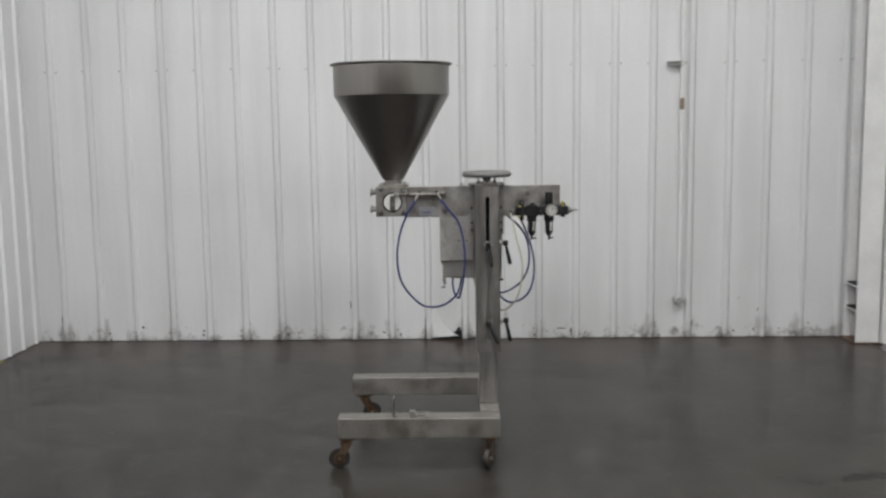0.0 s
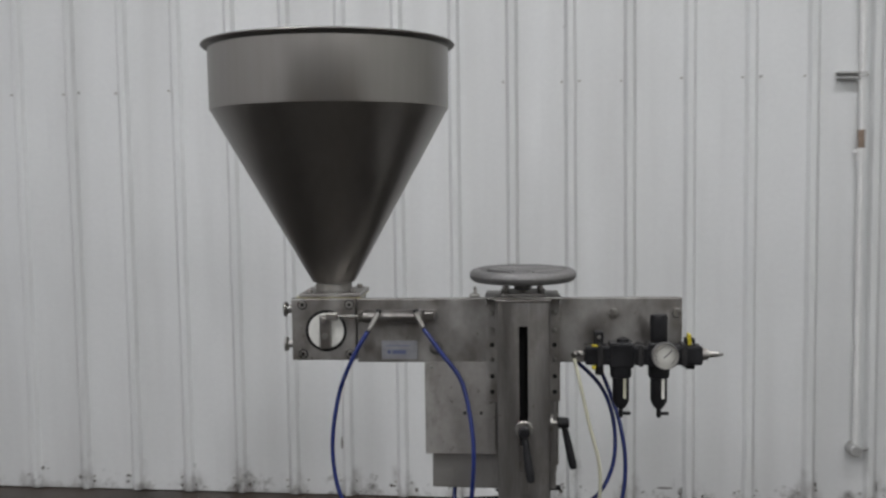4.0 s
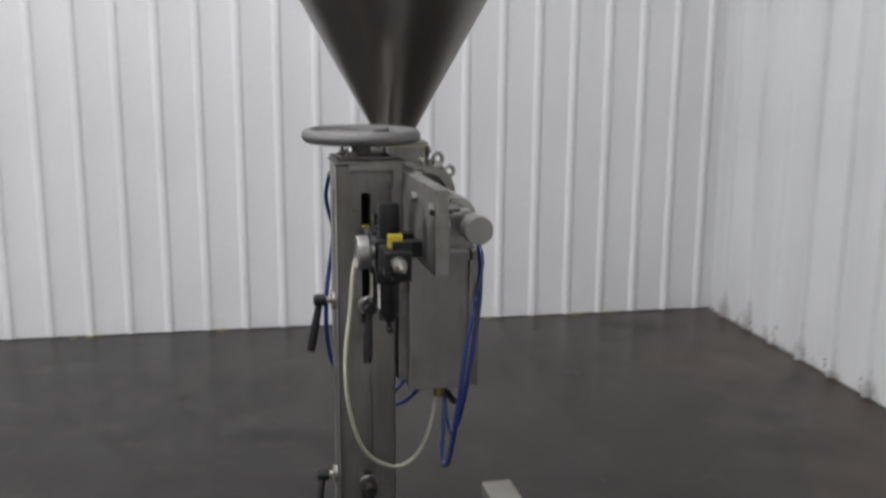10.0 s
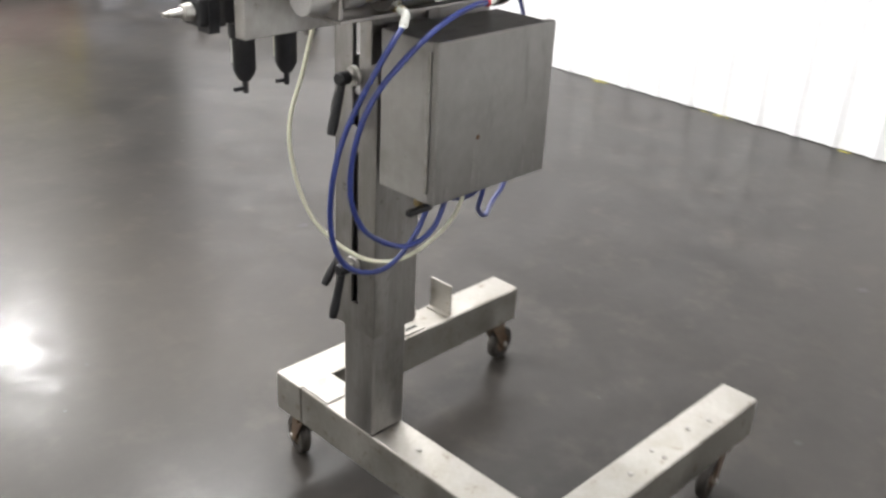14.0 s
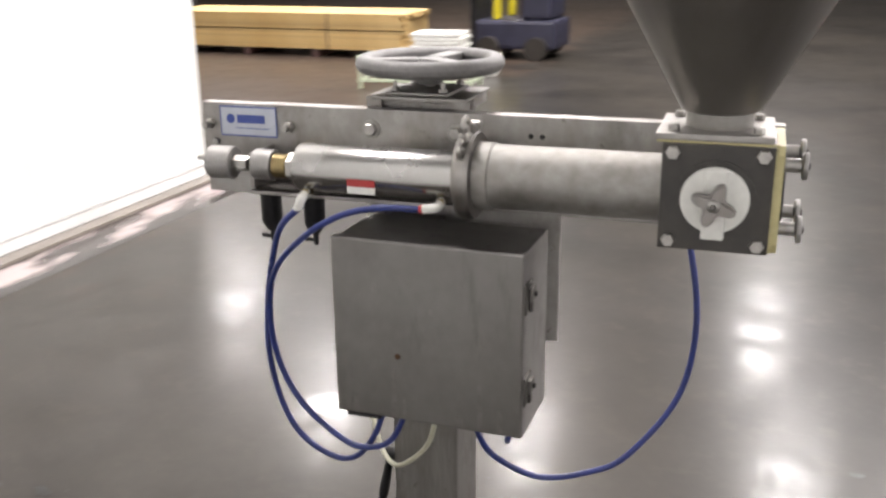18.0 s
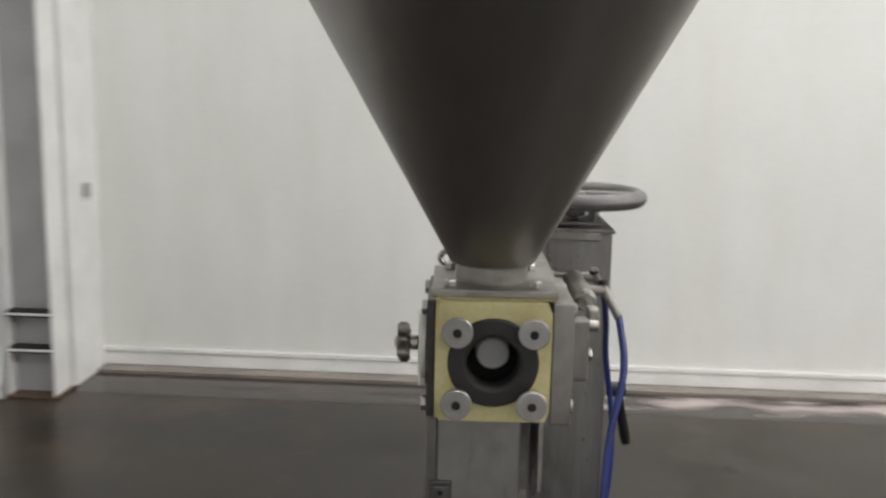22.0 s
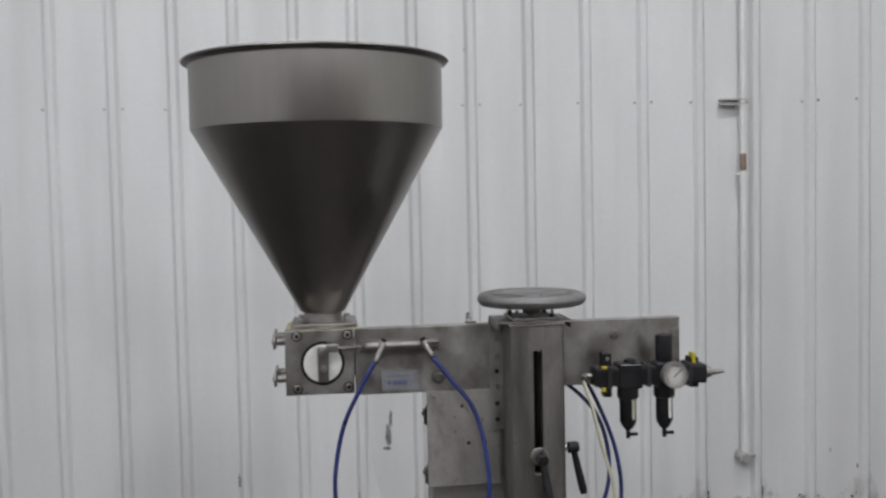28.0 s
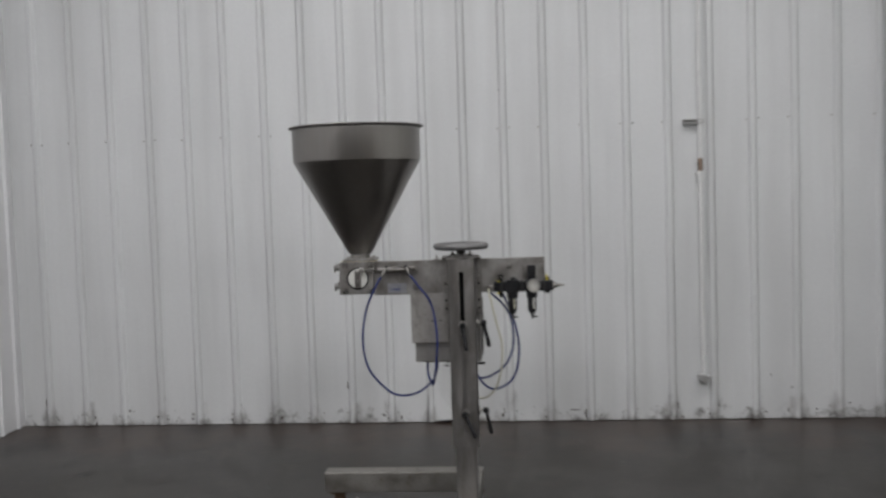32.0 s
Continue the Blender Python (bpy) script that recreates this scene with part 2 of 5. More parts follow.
def bm_lathe(profile, at=(0, 0, 0), axis="z", seg=48, smooth=True):
    """A turned form: profile of (radius, height) along the axis, at a place."""
    bm = bmesh.new()

    def ring(r, hgt):
        if r < 1e-5:
            return [bm.verts.new((0, 0, hgt))]
        return [bm.verts.new((r * math.cos(2 * math.pi * k / seg), r * math.sin(2 * math.pi * k / seg), hgt)) for k in range(seg)]

    last, before = ring(*profile[0]), None
    for (r0, h0), (r1, h1) in zip(profile, profile[1:]):
        way = Vector((r1 - r0, h1 - h0))
        if before is not None and way.length > 1e-9 and before.length > 1e-9 and abs(way.angle(before)) > 0.42:
            for k in range(len(last)):          # a crisp edge
                e = bm.edges.get((last[k], last[(k + 1) % len(last)])) if len(last) > 1 else None
                if e:
                    e.smooth = False
        a, b = last, ring(r1, h1)
        for k in range(seg):
            j = (k + 1) % seg
            if len(a) == 1 and len(b) == 1:
                continue
            if len(a) == 1:
                f = bm.faces.new((a[0], b[k], b[j]))
            elif len(b) == 1:
                f = bm.faces.new((a[k], a[j], b[0]))
            else:
                f = bm.faces.new((a[k], a[j], b[j], b[k]))
            f.smooth = smooth
        last, before = b, way
    bm.transform(Matrix.Translation(at) @ AXIS[axis])
    return bm


def bm_cyl(r, h0, h1, at=(0, 0, 0), axis="z", seg=32, bev=0.0015):
    b = min(bev, r * 0.4, abs(h1 - h0) * 0.4)
    return bm_lathe([(0, h0), (r - b, h0), (r, h0 + b), (r, h1 - b), (r - b, h1), (0, h1)], at, axis, seg)


def spline(points, steps=8):
    """Points along a smooth line through the given ones."""
    p = [Vector(q) for q in points]
    p = [2 * p[0] - p[1]] + p + [2 * p[-1] - p[-2]]
    out = []
    for i in range(1, len(p) - 2):
        for s in range(steps):
            t = s / steps
            a, b, c, d = p[i - 1], p[i], p[i + 1], p[i + 2]
            out.append(0.5 * ((2 * b) + (c - a) * t + (2 * a - 5 * b + 4 * c - d) * t * t + (3 * b - a - 3 * c + d) * t ** 3))
    out.append(p[-2])
    return out


def bm_tube(points, r, seg=12, steps=8, smooth=True):
    line = spline(points, steps) if steps > 1 else [Vector(q) for q in points]
    bm = bmesh.new()
    rings, side = [], None
    for i, c in enumerate(line):
        d = (line[min(i + 1, len(line) - 1)] - line[max(i - 1, 0)]).normalized()
        if side is None:
            side = d.orthogonal().normalized()
        side = (side - d * side.dot(d)).normalized()
        up = d.cross(side)
        rings.append([bm.verts.new(c + r * (math.cos(2 * math.pi * k / seg) * side + math.sin(2 * math.pi * k / seg) * up)) for k in range(seg)])
    for a, b in zip(rings, rings[1:]):
        for k in range(seg):
            bm.faces.new((a[k], a[(k + 1) % seg], b[(k + 1) % seg], b[k])).smooth = smooth
    bm.faces.new(rings[0][::-1])
    bm.faces.new(rings[-1])
    return bm


def bm_join(*bms):
    out = bmesh.new()
    for b in bms:
        me = bpy.data.meshes.new("tmp")
        b.to_mesh(me)
        b.free()
        out.from_mesh(me)
        bpy.data.meshes.remove(me)
    return out


def bm_prism(outline, y0, y1, bev=0.0):
    """A plate whose outline lies in x and z, from y0 to y1."""
    bm = bmesh.new()
    f = bm.faces.new([bm.verts.new((x, y0, z)) for x, z in outline])
    r = bmesh.ops.extrude_face_region(bm, geom=[f])
    for v in r["geom"]:
        if isinstance(v, bmesh.types.BMVert):
            v.co.y = y1
    bmesh.ops.recalc_face_normals(bm, faces=bm.faces[:])
    if bev:
        bmesh.ops.bevel(bm, geom=bm.edges[:], offset=bev, segments=2, affect="EDGES")
    return bm


def bm_hex(r, h0, h1, at, axis):
    return bm_lathe([(0, h0), (r * .94, h0), (r, h0 + .001), (r, h1 - .002), (r * .85, h1), (0, h1)], at, axis, 6, False)


def mesh_of(name, bm, material):
    me = bpy.data.meshes.new(name)
    bm.to_mesh(me)
    bm.free()
    me.materials.append(material)
    return me


def part(name, bm, material, parent, label="", m=None):
    if m is not None:
        bm.transform(m)
    ob = new(name, mesh_of(name, bm, material))
    ob.parent = parent
    if label:
        tagged(ob, label)
    return ob


def thing(name, label, category, at=(0, 0, 0), turn=0, group="", kind=""):
    ob = new(name)
    ob.matrix_basis = pose(*at, 0, 0, turn)
    ob.empty_display_size = 0.1
    return tagged(ob, label, category, group, kind)


def solid(name, bm, material, label, category, kind="structure", at=(0, 0, 0), turn=0, group=""):
    ob = new(name, mesh_of(name, bm, material))
    ob.matrix_basis = pose(*at, 0, 0, turn)
    return tagged(ob, label, category, group, kind)


# ---------------------------------------------------------------- setting
XL, YB = -3.73, 2.738        # planes of the two ribbed walls
XR = 3.52                    # plane of the smooth wall
END_R, END_L = -4.35, -7.0   # where the smooth wall and the clean ribbed wall end
X_FAR, Y_FAR, X_WEST = 22.0, -27.0, -16.0


def wall_material(name, base, streak, dirt, pitch=0.0, rib_shade=0.0, half=0.03, lean=False):
    """White painted sheet: faint vertical streaks, blotches, and scuffed dirt that thins out above the floor in ragged patches."""
    m = mat(name, base, 0.42, 0.0, 0.03, 1.3, 40, 0.02, rvar=0.08)
    nt = m.node_tree
    b = nt.nodes["Principled BSDF"]
    src = b.inputs["Base Color"].links[0].from_socket
    geo = nt.nodes.new("ShaderNodeNewGeometry")
    mp = nt.nodes.new("ShaderNodeMapping")
    mp.inputs["Scale"].default_value = (1.0, 3.2, 0.8) if lean else (4.5, 4.5, 0.35)
    mp.inputs["Rotation"].default_value = (radians(24), 0, 0) if lean else (0, 0, 0)
    nt.links.new(geo.outputs["Position"], mp.inputs[0])
    n = nt.nodes.new("ShaderNodeTexNoise")
    n.inputs["Scale"].default_value, n.inputs["Detail"].default_value = 1.0, 3
    nt.links.new(mp.outputs[0], n.inputs["Vector"])
    st = nt.nodes.new("ShaderNodeMapRange")
    st.inputs[1].default_value, st.inputs[2].default_value, st.inputs[3].default_value, st.inputs[4].default_value = 0.42, 0.66, 0.0, streak
    nt.links.new(n.outputs[0], st.inputs[0])
    sep = nt.nodes.new("ShaderNodeSeparateXYZ")
    nt.links.new(geo.outputs["Position"], sep.inputs[0])
    low = nt.nodes.new("ShaderNodeMapRange")
    low.inputs[1].default_value, low.inputs[2].default_value, low.inputs[3].default_value, low.inputs[4].default_value = 0.0, 0.26, 0.60, 0.27
    nt.links.new(sep.outputs["Z"], low.inputs[0])
    n3 = nt.nodes.new("ShaderNodeTexNoise")
    n3.inputs["Scale"].default_value, n3.inputs["Detail"].default_value, n3.inputs["Roughness"].default_value = 7.0, 8, 0.72
    nt.links.new(geo.outputs["Position"], n3.inputs["Vector"])
    sub = nt.nodes.new("ShaderNodeMath")
    sub.operation = "SUBTRACT"
    nt.links.new(low.outputs[0], sub.inputs[0])
    nt.links.new(n3.outputs[0], sub.inputs[1])
    dr = nt.nodes.new("ShaderNodeMapRange")
    dr.inputs[1].default_value, dr.inputs[2].default_value, dr.inputs[3].default_value, dr.inputs[4].default_value = 0.06, 0.2, 0.0, dirt
    nt.links.new(sub.outputs[0], dr.inputs[0])
    shade_and_smudges = []
    if rib_shade:
        # shade of the ribs painted as dark lines along both feet, patchy
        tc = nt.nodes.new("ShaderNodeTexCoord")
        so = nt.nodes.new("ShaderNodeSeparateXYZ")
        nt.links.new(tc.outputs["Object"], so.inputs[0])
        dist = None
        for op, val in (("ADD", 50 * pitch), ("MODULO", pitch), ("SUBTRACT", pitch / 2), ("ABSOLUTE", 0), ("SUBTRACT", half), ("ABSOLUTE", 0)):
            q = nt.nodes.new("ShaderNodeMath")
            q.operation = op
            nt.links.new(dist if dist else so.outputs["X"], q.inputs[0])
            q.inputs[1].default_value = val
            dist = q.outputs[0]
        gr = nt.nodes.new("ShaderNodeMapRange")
        gr.inputs[1].default_value, gr.inputs[2].default_value, gr.inputs[3].default_value, gr.inputs[4].default_value = 0.0, 0.011, rib_shade, 0.0
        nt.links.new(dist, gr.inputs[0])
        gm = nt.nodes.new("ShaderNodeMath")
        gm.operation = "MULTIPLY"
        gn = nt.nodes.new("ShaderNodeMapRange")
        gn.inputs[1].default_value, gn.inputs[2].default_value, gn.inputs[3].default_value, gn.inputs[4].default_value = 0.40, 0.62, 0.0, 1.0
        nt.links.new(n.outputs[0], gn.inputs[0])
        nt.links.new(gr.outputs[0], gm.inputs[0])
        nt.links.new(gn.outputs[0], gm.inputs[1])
        shade_and_smudges.append((gm.outputs[0], (0.22, 0.215, 0.205)))
        # soft brown-black smudges low down, gathered about the feet of the ribs
        wide = nt.nodes.new("ShaderNodeMapRange")
        wide.inputs[1].default_value, wide.inputs[2].default_value, wide.inputs[3].default_value, wide.inputs[4].default_value = 0.0, 0.10, 0.30, 0.02
        nt.links.new(dist, wide.inputs[0])
        rise = nt.nodes.new("ShaderNodeMapRange")
        rise.inputs[1].default_value, rise.inputs[2].default_value, rise.inputs[3].default_value, rise.inputs[4].default_value = 0.0, 0.30, 0.24, -0.16
        nt.links.new(sep.outputs["Z"], rise.inputs[0])
        sm = nt.nodes.new("ShaderNodeMapping")
        sm.inputs["Scale"].default_value = (9, 9, 4.5)
        nt.links.new(geo.outputs["Position"], sm.inputs[0])
        sn = nt.nodes.new("ShaderNodeTexNoise")
        sn.inputs["Scale"].default_value, sn.inputs["Detail"].default_value, sn.inputs["Roughness"].default_value = 1.0, 9, 0.68
        nt.links.new(sm.outputs[0], sn.inputs["Vector"])
        total = sn.outputs[0]
        for extra in (wide, rise):
            q = nt.nodes.new("ShaderNodeMath")
            nt.links.new(total, q.inputs[0])
            nt.links.new(extra.outputs[0], q.inputs[1])
            total = q.outputs[0]
        sr = nt.nodes.new("ShaderNodeMapRange")
        sr.interpolation_type = "SMOOTHSTEP"
        sr.inputs[1].default_value, sr.inputs[2].default_value, sr.inputs[3].default_value, sr.inputs[4].default_value = 0.76, 1.12, 0.0, 0.75 * dirt
        nt.links.new(total, sr.inputs[0])
        shade_and_smudges.append((sr.outputs[0], (0.11, 0.095, 0.085)))
    for fac, col in (*shade_and_smudges, (st.outputs[0], (0.46, 0.44, 0.36) if lean else (0.42, 0.42, 0.41)), (dr.outputs[0], (0.10, 0.09, 0.08))):
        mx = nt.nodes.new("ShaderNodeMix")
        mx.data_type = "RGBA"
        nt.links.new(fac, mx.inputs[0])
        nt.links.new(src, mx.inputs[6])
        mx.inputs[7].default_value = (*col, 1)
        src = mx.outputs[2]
    nt.links.new(src, b.inputs["Base Color"])
    return m


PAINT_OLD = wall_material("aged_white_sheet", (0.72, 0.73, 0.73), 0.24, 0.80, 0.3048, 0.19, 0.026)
PAINT_NEW = wall_material("clean_white_sheet", (0.80, 0.80, 0.81), 0.05, 0.05, 0.2286, 0.1, 0.024)
PANEL_W = wall_material("smooth_white_panel", (0.78, 0.79, 0.77), 0.13, 0.05, lean=True)
PAINT_POST = mat("white_painted_steel", (0.80, 0.80, 0.79), 0.4, 0.0, 0.06, 5, 60, 0.03)
CONDUIT = mat("grey_conduit", (0.55, 0.55, 0.54), 0.4, 0.5, 0.12, 12, 90, 0.03)
COPPER = mat("copper_pipe", (0.36, 0.27, 0.21), 0.45, 0.6, 0.2, 20, 90, 0.05)
ROOF = mat("roof_sheet", (0.55, 0.56, 0.57), 0.6, 0.0, 0.1, 1, 20, 0.0)
HALLW = mat("hall_wall", (0.20, 0.185, 0.165), 0.6, 0.0, 0.15, 0.6, 20, 0.0)


def floor_material():
    """Old sealed concrete: broad cloudy patches, soft dark blotches, faint brown dust and uneven gloss."""
    m = mat("sealed_concrete", (0.0325, 0.0292, 0.0262), 0.36, 0.0, 0.12, 0.7, 22, 0.04, rvar=0.03, color2=(0.0205, 0.0187, 0.0168))
    nt = m.node_tree
    b = nt.nodes["Principled BSDF"]
    nt.nodes["Mapping"].inputs["Location"].default_value = (0.31, 0.17, 0.37)
    src = b.inputs["Base Color"].links[0].from_socket
    tc = nt.nodes.new("ShaderNodeTexCoord")
    for sc, det, lo, hi, top, c in ((1.7, 5, 0.43, 0.70, 0.72, (0.0125, 0.0115, 0.0105)), (5.5, 5, 0.5, 0.78, 0.42, (0.060, 0.052, 0.043)), (0.45, 3, 0.4, 0.7, 0.5, (0.045, 0.039, 0.031))):
        n = nt.nodes.new("ShaderNodeTexNoise")
        n.inputs["Scale"].default_value, n.inputs["Detail"].default_value, n.inputs["Roughness"].default_value = sc, det, 0.6
        nt.links.new(nt.nodes["Mapping"].outputs[0], n.inputs["Vector"])
        mr = nt.nodes.new("ShaderNodeMapRange")
        mr.interpolation_type = "SMOOTHSTEP"
        mr.inputs[1].default_value, mr.inputs[2].default_value, mr.inputs[3].default_value, mr.inputs[4].default_value = lo, hi, 0.0, top
        nt.links.new(n.outputs[0], mr.inputs[0])
        mx = nt.nodes.new("ShaderNodeMix")
        mx.data_type = "RGBA"
        nt.links.new(mr.outputs[0], mx.inputs[0])
        nt.links.new(src, mx.inputs[6])
        mx.inputs[7].default_value = (*c, 1)
        src = mx.outputs[2]
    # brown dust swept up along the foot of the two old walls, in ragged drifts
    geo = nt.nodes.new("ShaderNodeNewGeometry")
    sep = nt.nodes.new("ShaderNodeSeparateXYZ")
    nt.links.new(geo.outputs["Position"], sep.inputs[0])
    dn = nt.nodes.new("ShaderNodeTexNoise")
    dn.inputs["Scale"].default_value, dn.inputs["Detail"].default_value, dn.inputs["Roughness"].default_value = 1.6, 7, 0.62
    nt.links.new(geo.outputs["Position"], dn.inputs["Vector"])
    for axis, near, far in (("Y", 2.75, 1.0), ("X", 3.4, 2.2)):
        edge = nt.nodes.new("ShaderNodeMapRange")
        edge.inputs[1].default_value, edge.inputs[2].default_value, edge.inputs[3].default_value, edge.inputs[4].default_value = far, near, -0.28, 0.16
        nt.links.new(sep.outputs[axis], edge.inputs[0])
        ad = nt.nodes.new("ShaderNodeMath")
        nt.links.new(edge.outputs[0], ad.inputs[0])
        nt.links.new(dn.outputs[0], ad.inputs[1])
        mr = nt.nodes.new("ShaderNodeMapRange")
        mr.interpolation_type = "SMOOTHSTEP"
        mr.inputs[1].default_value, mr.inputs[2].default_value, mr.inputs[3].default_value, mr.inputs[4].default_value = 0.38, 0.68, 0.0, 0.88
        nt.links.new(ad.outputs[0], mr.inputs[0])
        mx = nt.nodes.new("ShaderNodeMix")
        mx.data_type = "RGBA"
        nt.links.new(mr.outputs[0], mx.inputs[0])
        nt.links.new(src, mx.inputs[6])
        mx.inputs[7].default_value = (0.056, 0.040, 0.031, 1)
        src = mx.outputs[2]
    nt.links.new(src, b.inputs["Base Color"])
    b.inputs["Specular IOR Level"].default_value = 0.11
    b.inputs["Coat IOR"].default_value = 1.44
    # worn sealer: its gloss comes and goes in patches
    cn = nt.nodes.new("ShaderNodeTexNoise")
    cn.inputs["Scale"].default_value, cn.inputs["Detail"].default_value, cn.inputs["Roughness"].default_value = 4.0, 8, 0.7
    nt.links.new(nt.nodes["Mapping"].outputs[0], cn.inputs["Vector"])
    cm = nt.nodes.new("ShaderNodeMapRange")
    cm.inputs[1].default_value, cm.inputs[2].default_value, cm.inputs[3].default_value, cm.inputs[4].default_value = 0.36, 0.62, 0.15, 0.41
    nt.links.new(cn.outputs[0], cm.inputs[0])
    nt.links.new(cm.outputs[0], b.inputs["Coat Weight"])
    cr = nt.nodes.new("ShaderNodeMapRange")
    cr.inputs[1].default_value, cr.inputs[2].default_value, cr.inputs[3].default_value, cr.inputs[4].default_value = 0.38, 0.64, 0.26, 0.15
    nt.links.new(cn.outputs[0], cr.inputs[0])
    nt.links.new(cr.outputs[0], b.inputs["Coat Roughness"])
    # fine unevenness left by the trowel, seen in the sealer's gloss
    wave = nt.nodes.new("ShaderNodeTexNoise")
    wave.inputs["Scale"].default_value, wave.inputs["Detail"].default_value = 22.0, 8
    nt.links.new(nt.nodes["Mapping"].outputs[0], wave.inputs["Vector"])
    bp = nt.nodes.new("ShaderNodeBump")
    bp.inputs["Strength"].default_value, bp.inputs["Distance"].default_value = 0.34, 0.0025
    nt.links.new(wave.outputs[0], bp.inputs["Height"])
    nt.links.new(bp.outputs[0], b.inputs["Coat Normal"])
    return m


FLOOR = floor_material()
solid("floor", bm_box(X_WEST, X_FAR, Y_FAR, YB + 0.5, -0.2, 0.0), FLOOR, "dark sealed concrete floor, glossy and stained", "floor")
solid("ceiling", bm_box(X_WEST, X_FAR, Y_FAR, YB + 0.5, CEIL, CEIL + 0.2), ROOF, "pale sheet-metal hall roof", "ceiling")
solid("wall_south", bm_box(X_WEST, X_FAR, Y_FAR - 0.3, Y_FAR, 0, CEIL), HALLW, "dull hall wall far away", "wall")
solid("wall_east", bm_box(X_FAR, X_FAR + 0.3, Y_FAR, YB + 0.5, 0, CEIL), HALLW, "dull hall wall far away", "wall")
solid("wall_west", bm_box(X_WEST - 0.3, X_WEST, Y_FAR, YB + 0.5, 0, CEIL), HALLW, "dull hall wall far away", "wall")


def rib_panel(width, pitch, n, base_w, top_w, height, z1, minor=True):
    """One ribbed wall sheet along x, ribs towards -y, from the floor up."""
    pts = [(0, 0)]
    for k in range(n):
        c = (k + 0.5) * pitch
        if minor:
            for f in (-0.33, -0.2):
                pts += [(c + f * pitch - .012, 0), (c + f * pitch - .006, -.003), (c + f * pitch + .006, -.003), (c + f * pitch + .012, 0)]
        pts += [(c - base_w / 2, 0), (c - top_w / 2, -height), (c + top_w / 2, -height), (c + base_w / 2, 0)]
        if minor:
            for f in (0.2, 0.33):
                pts += [(c + f * pitch - .012, 0), (c + f * pitch - .006, -.003), (c + f * pitch + .006, -.003), (c + f * pitch + .012, 0)]
    pts.append((width, 0))
    bm = bmesh.new()
    low = [bm.verts.new((x, y, 0.006)) for x, y in pts]
    top = [bm.verts.new((x, y, z1)) for x, y in pts]
    for k in range(len(pts) - 1):
        bm.faces.new((low[k], low[k + 1], top[k + 1], top[k]))
    return bm


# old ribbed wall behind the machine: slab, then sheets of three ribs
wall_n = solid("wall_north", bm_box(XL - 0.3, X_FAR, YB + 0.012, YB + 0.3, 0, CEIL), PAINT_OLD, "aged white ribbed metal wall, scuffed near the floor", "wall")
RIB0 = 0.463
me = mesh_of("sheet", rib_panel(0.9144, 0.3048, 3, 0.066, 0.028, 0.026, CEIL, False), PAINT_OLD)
x = RIB0 - 0.3048 * 1.5 - 0.9144 * 4
k = 0
while x < 3.4:
    s = new("sheet", me)
    s.parent = wall_n
    s.matrix_basis = pose(x, YB + (0.0015 if k % 2 else 0), 0)
    x += 0.9144
    k += 1

# clean ribbed wall
wall_w = solid("wall_clean", bm_box(XL - 0.3, XL - 0.012, END_L, YB, 0, CEIL), PAINT_NEW, "clean white ribbed metal wall", "wall")
me = mesh_of("sheet", rib_panel(0.9144, 0.2286, 4, 0.055, 0.024, 0.018, CEIL, False), PAINT_NEW)
y = 1.963 + 0.2286 * 3.5
k = 0
while y - 0.9144 > END_L - 0.3:
    s = new("sheet", me)
    s.parent = wall_w
    s.matrix_basis = pose(XL + (0.0015 if k % 2 else 0), y - 0.9144, 0, 0, 0, 90)
    y -= 0.9144
    k += 1

# smooth wall with its base strip, the return beside the column and the pale apron along its foot
YC = 2.43
solid("wall_smooth", bm_box(XR + 0.012, XR + 0.15, END_R, YC, 0.10, CEIL), PANEL_W, "smooth white insulated panel wall", "wall")
for sy in (2.16, 0.72, -0.74, -2.2, -3.66):
    solid("panel_joint", bm_box(XR + .0085, XR + .0118, sy - .011, sy + .011, 0.13, CEIL, .001), PANEL_W, "flat white joint strip between wall panels", "trim")
solid("baseboard", bm_join(bm_box(XR, XR + 0.15, END_R, YC, 0.0225, 0.098, 0.004), bm_box(XR - .006, XR + .011, END_R, YC, 0.102, 0.128, 0.003)), PAINT_POST,
      "white base strip under the smooth wall", "baseboard")
solid("wall_return", bm_box(3.14, XR + 0.15, YC + .002, YC + 0.10, 0.004, CEIL), PAINT_POST, "narrow white return wall beside the column", "wall")
APRON = mat("pale_worn_concrete", (0.26, 0.225, 0.195), 0.2, 0.0, 0.12, 2.0, 30, 0.02, rvar=0.05, color2=(0.17, 0.15, 0.13))


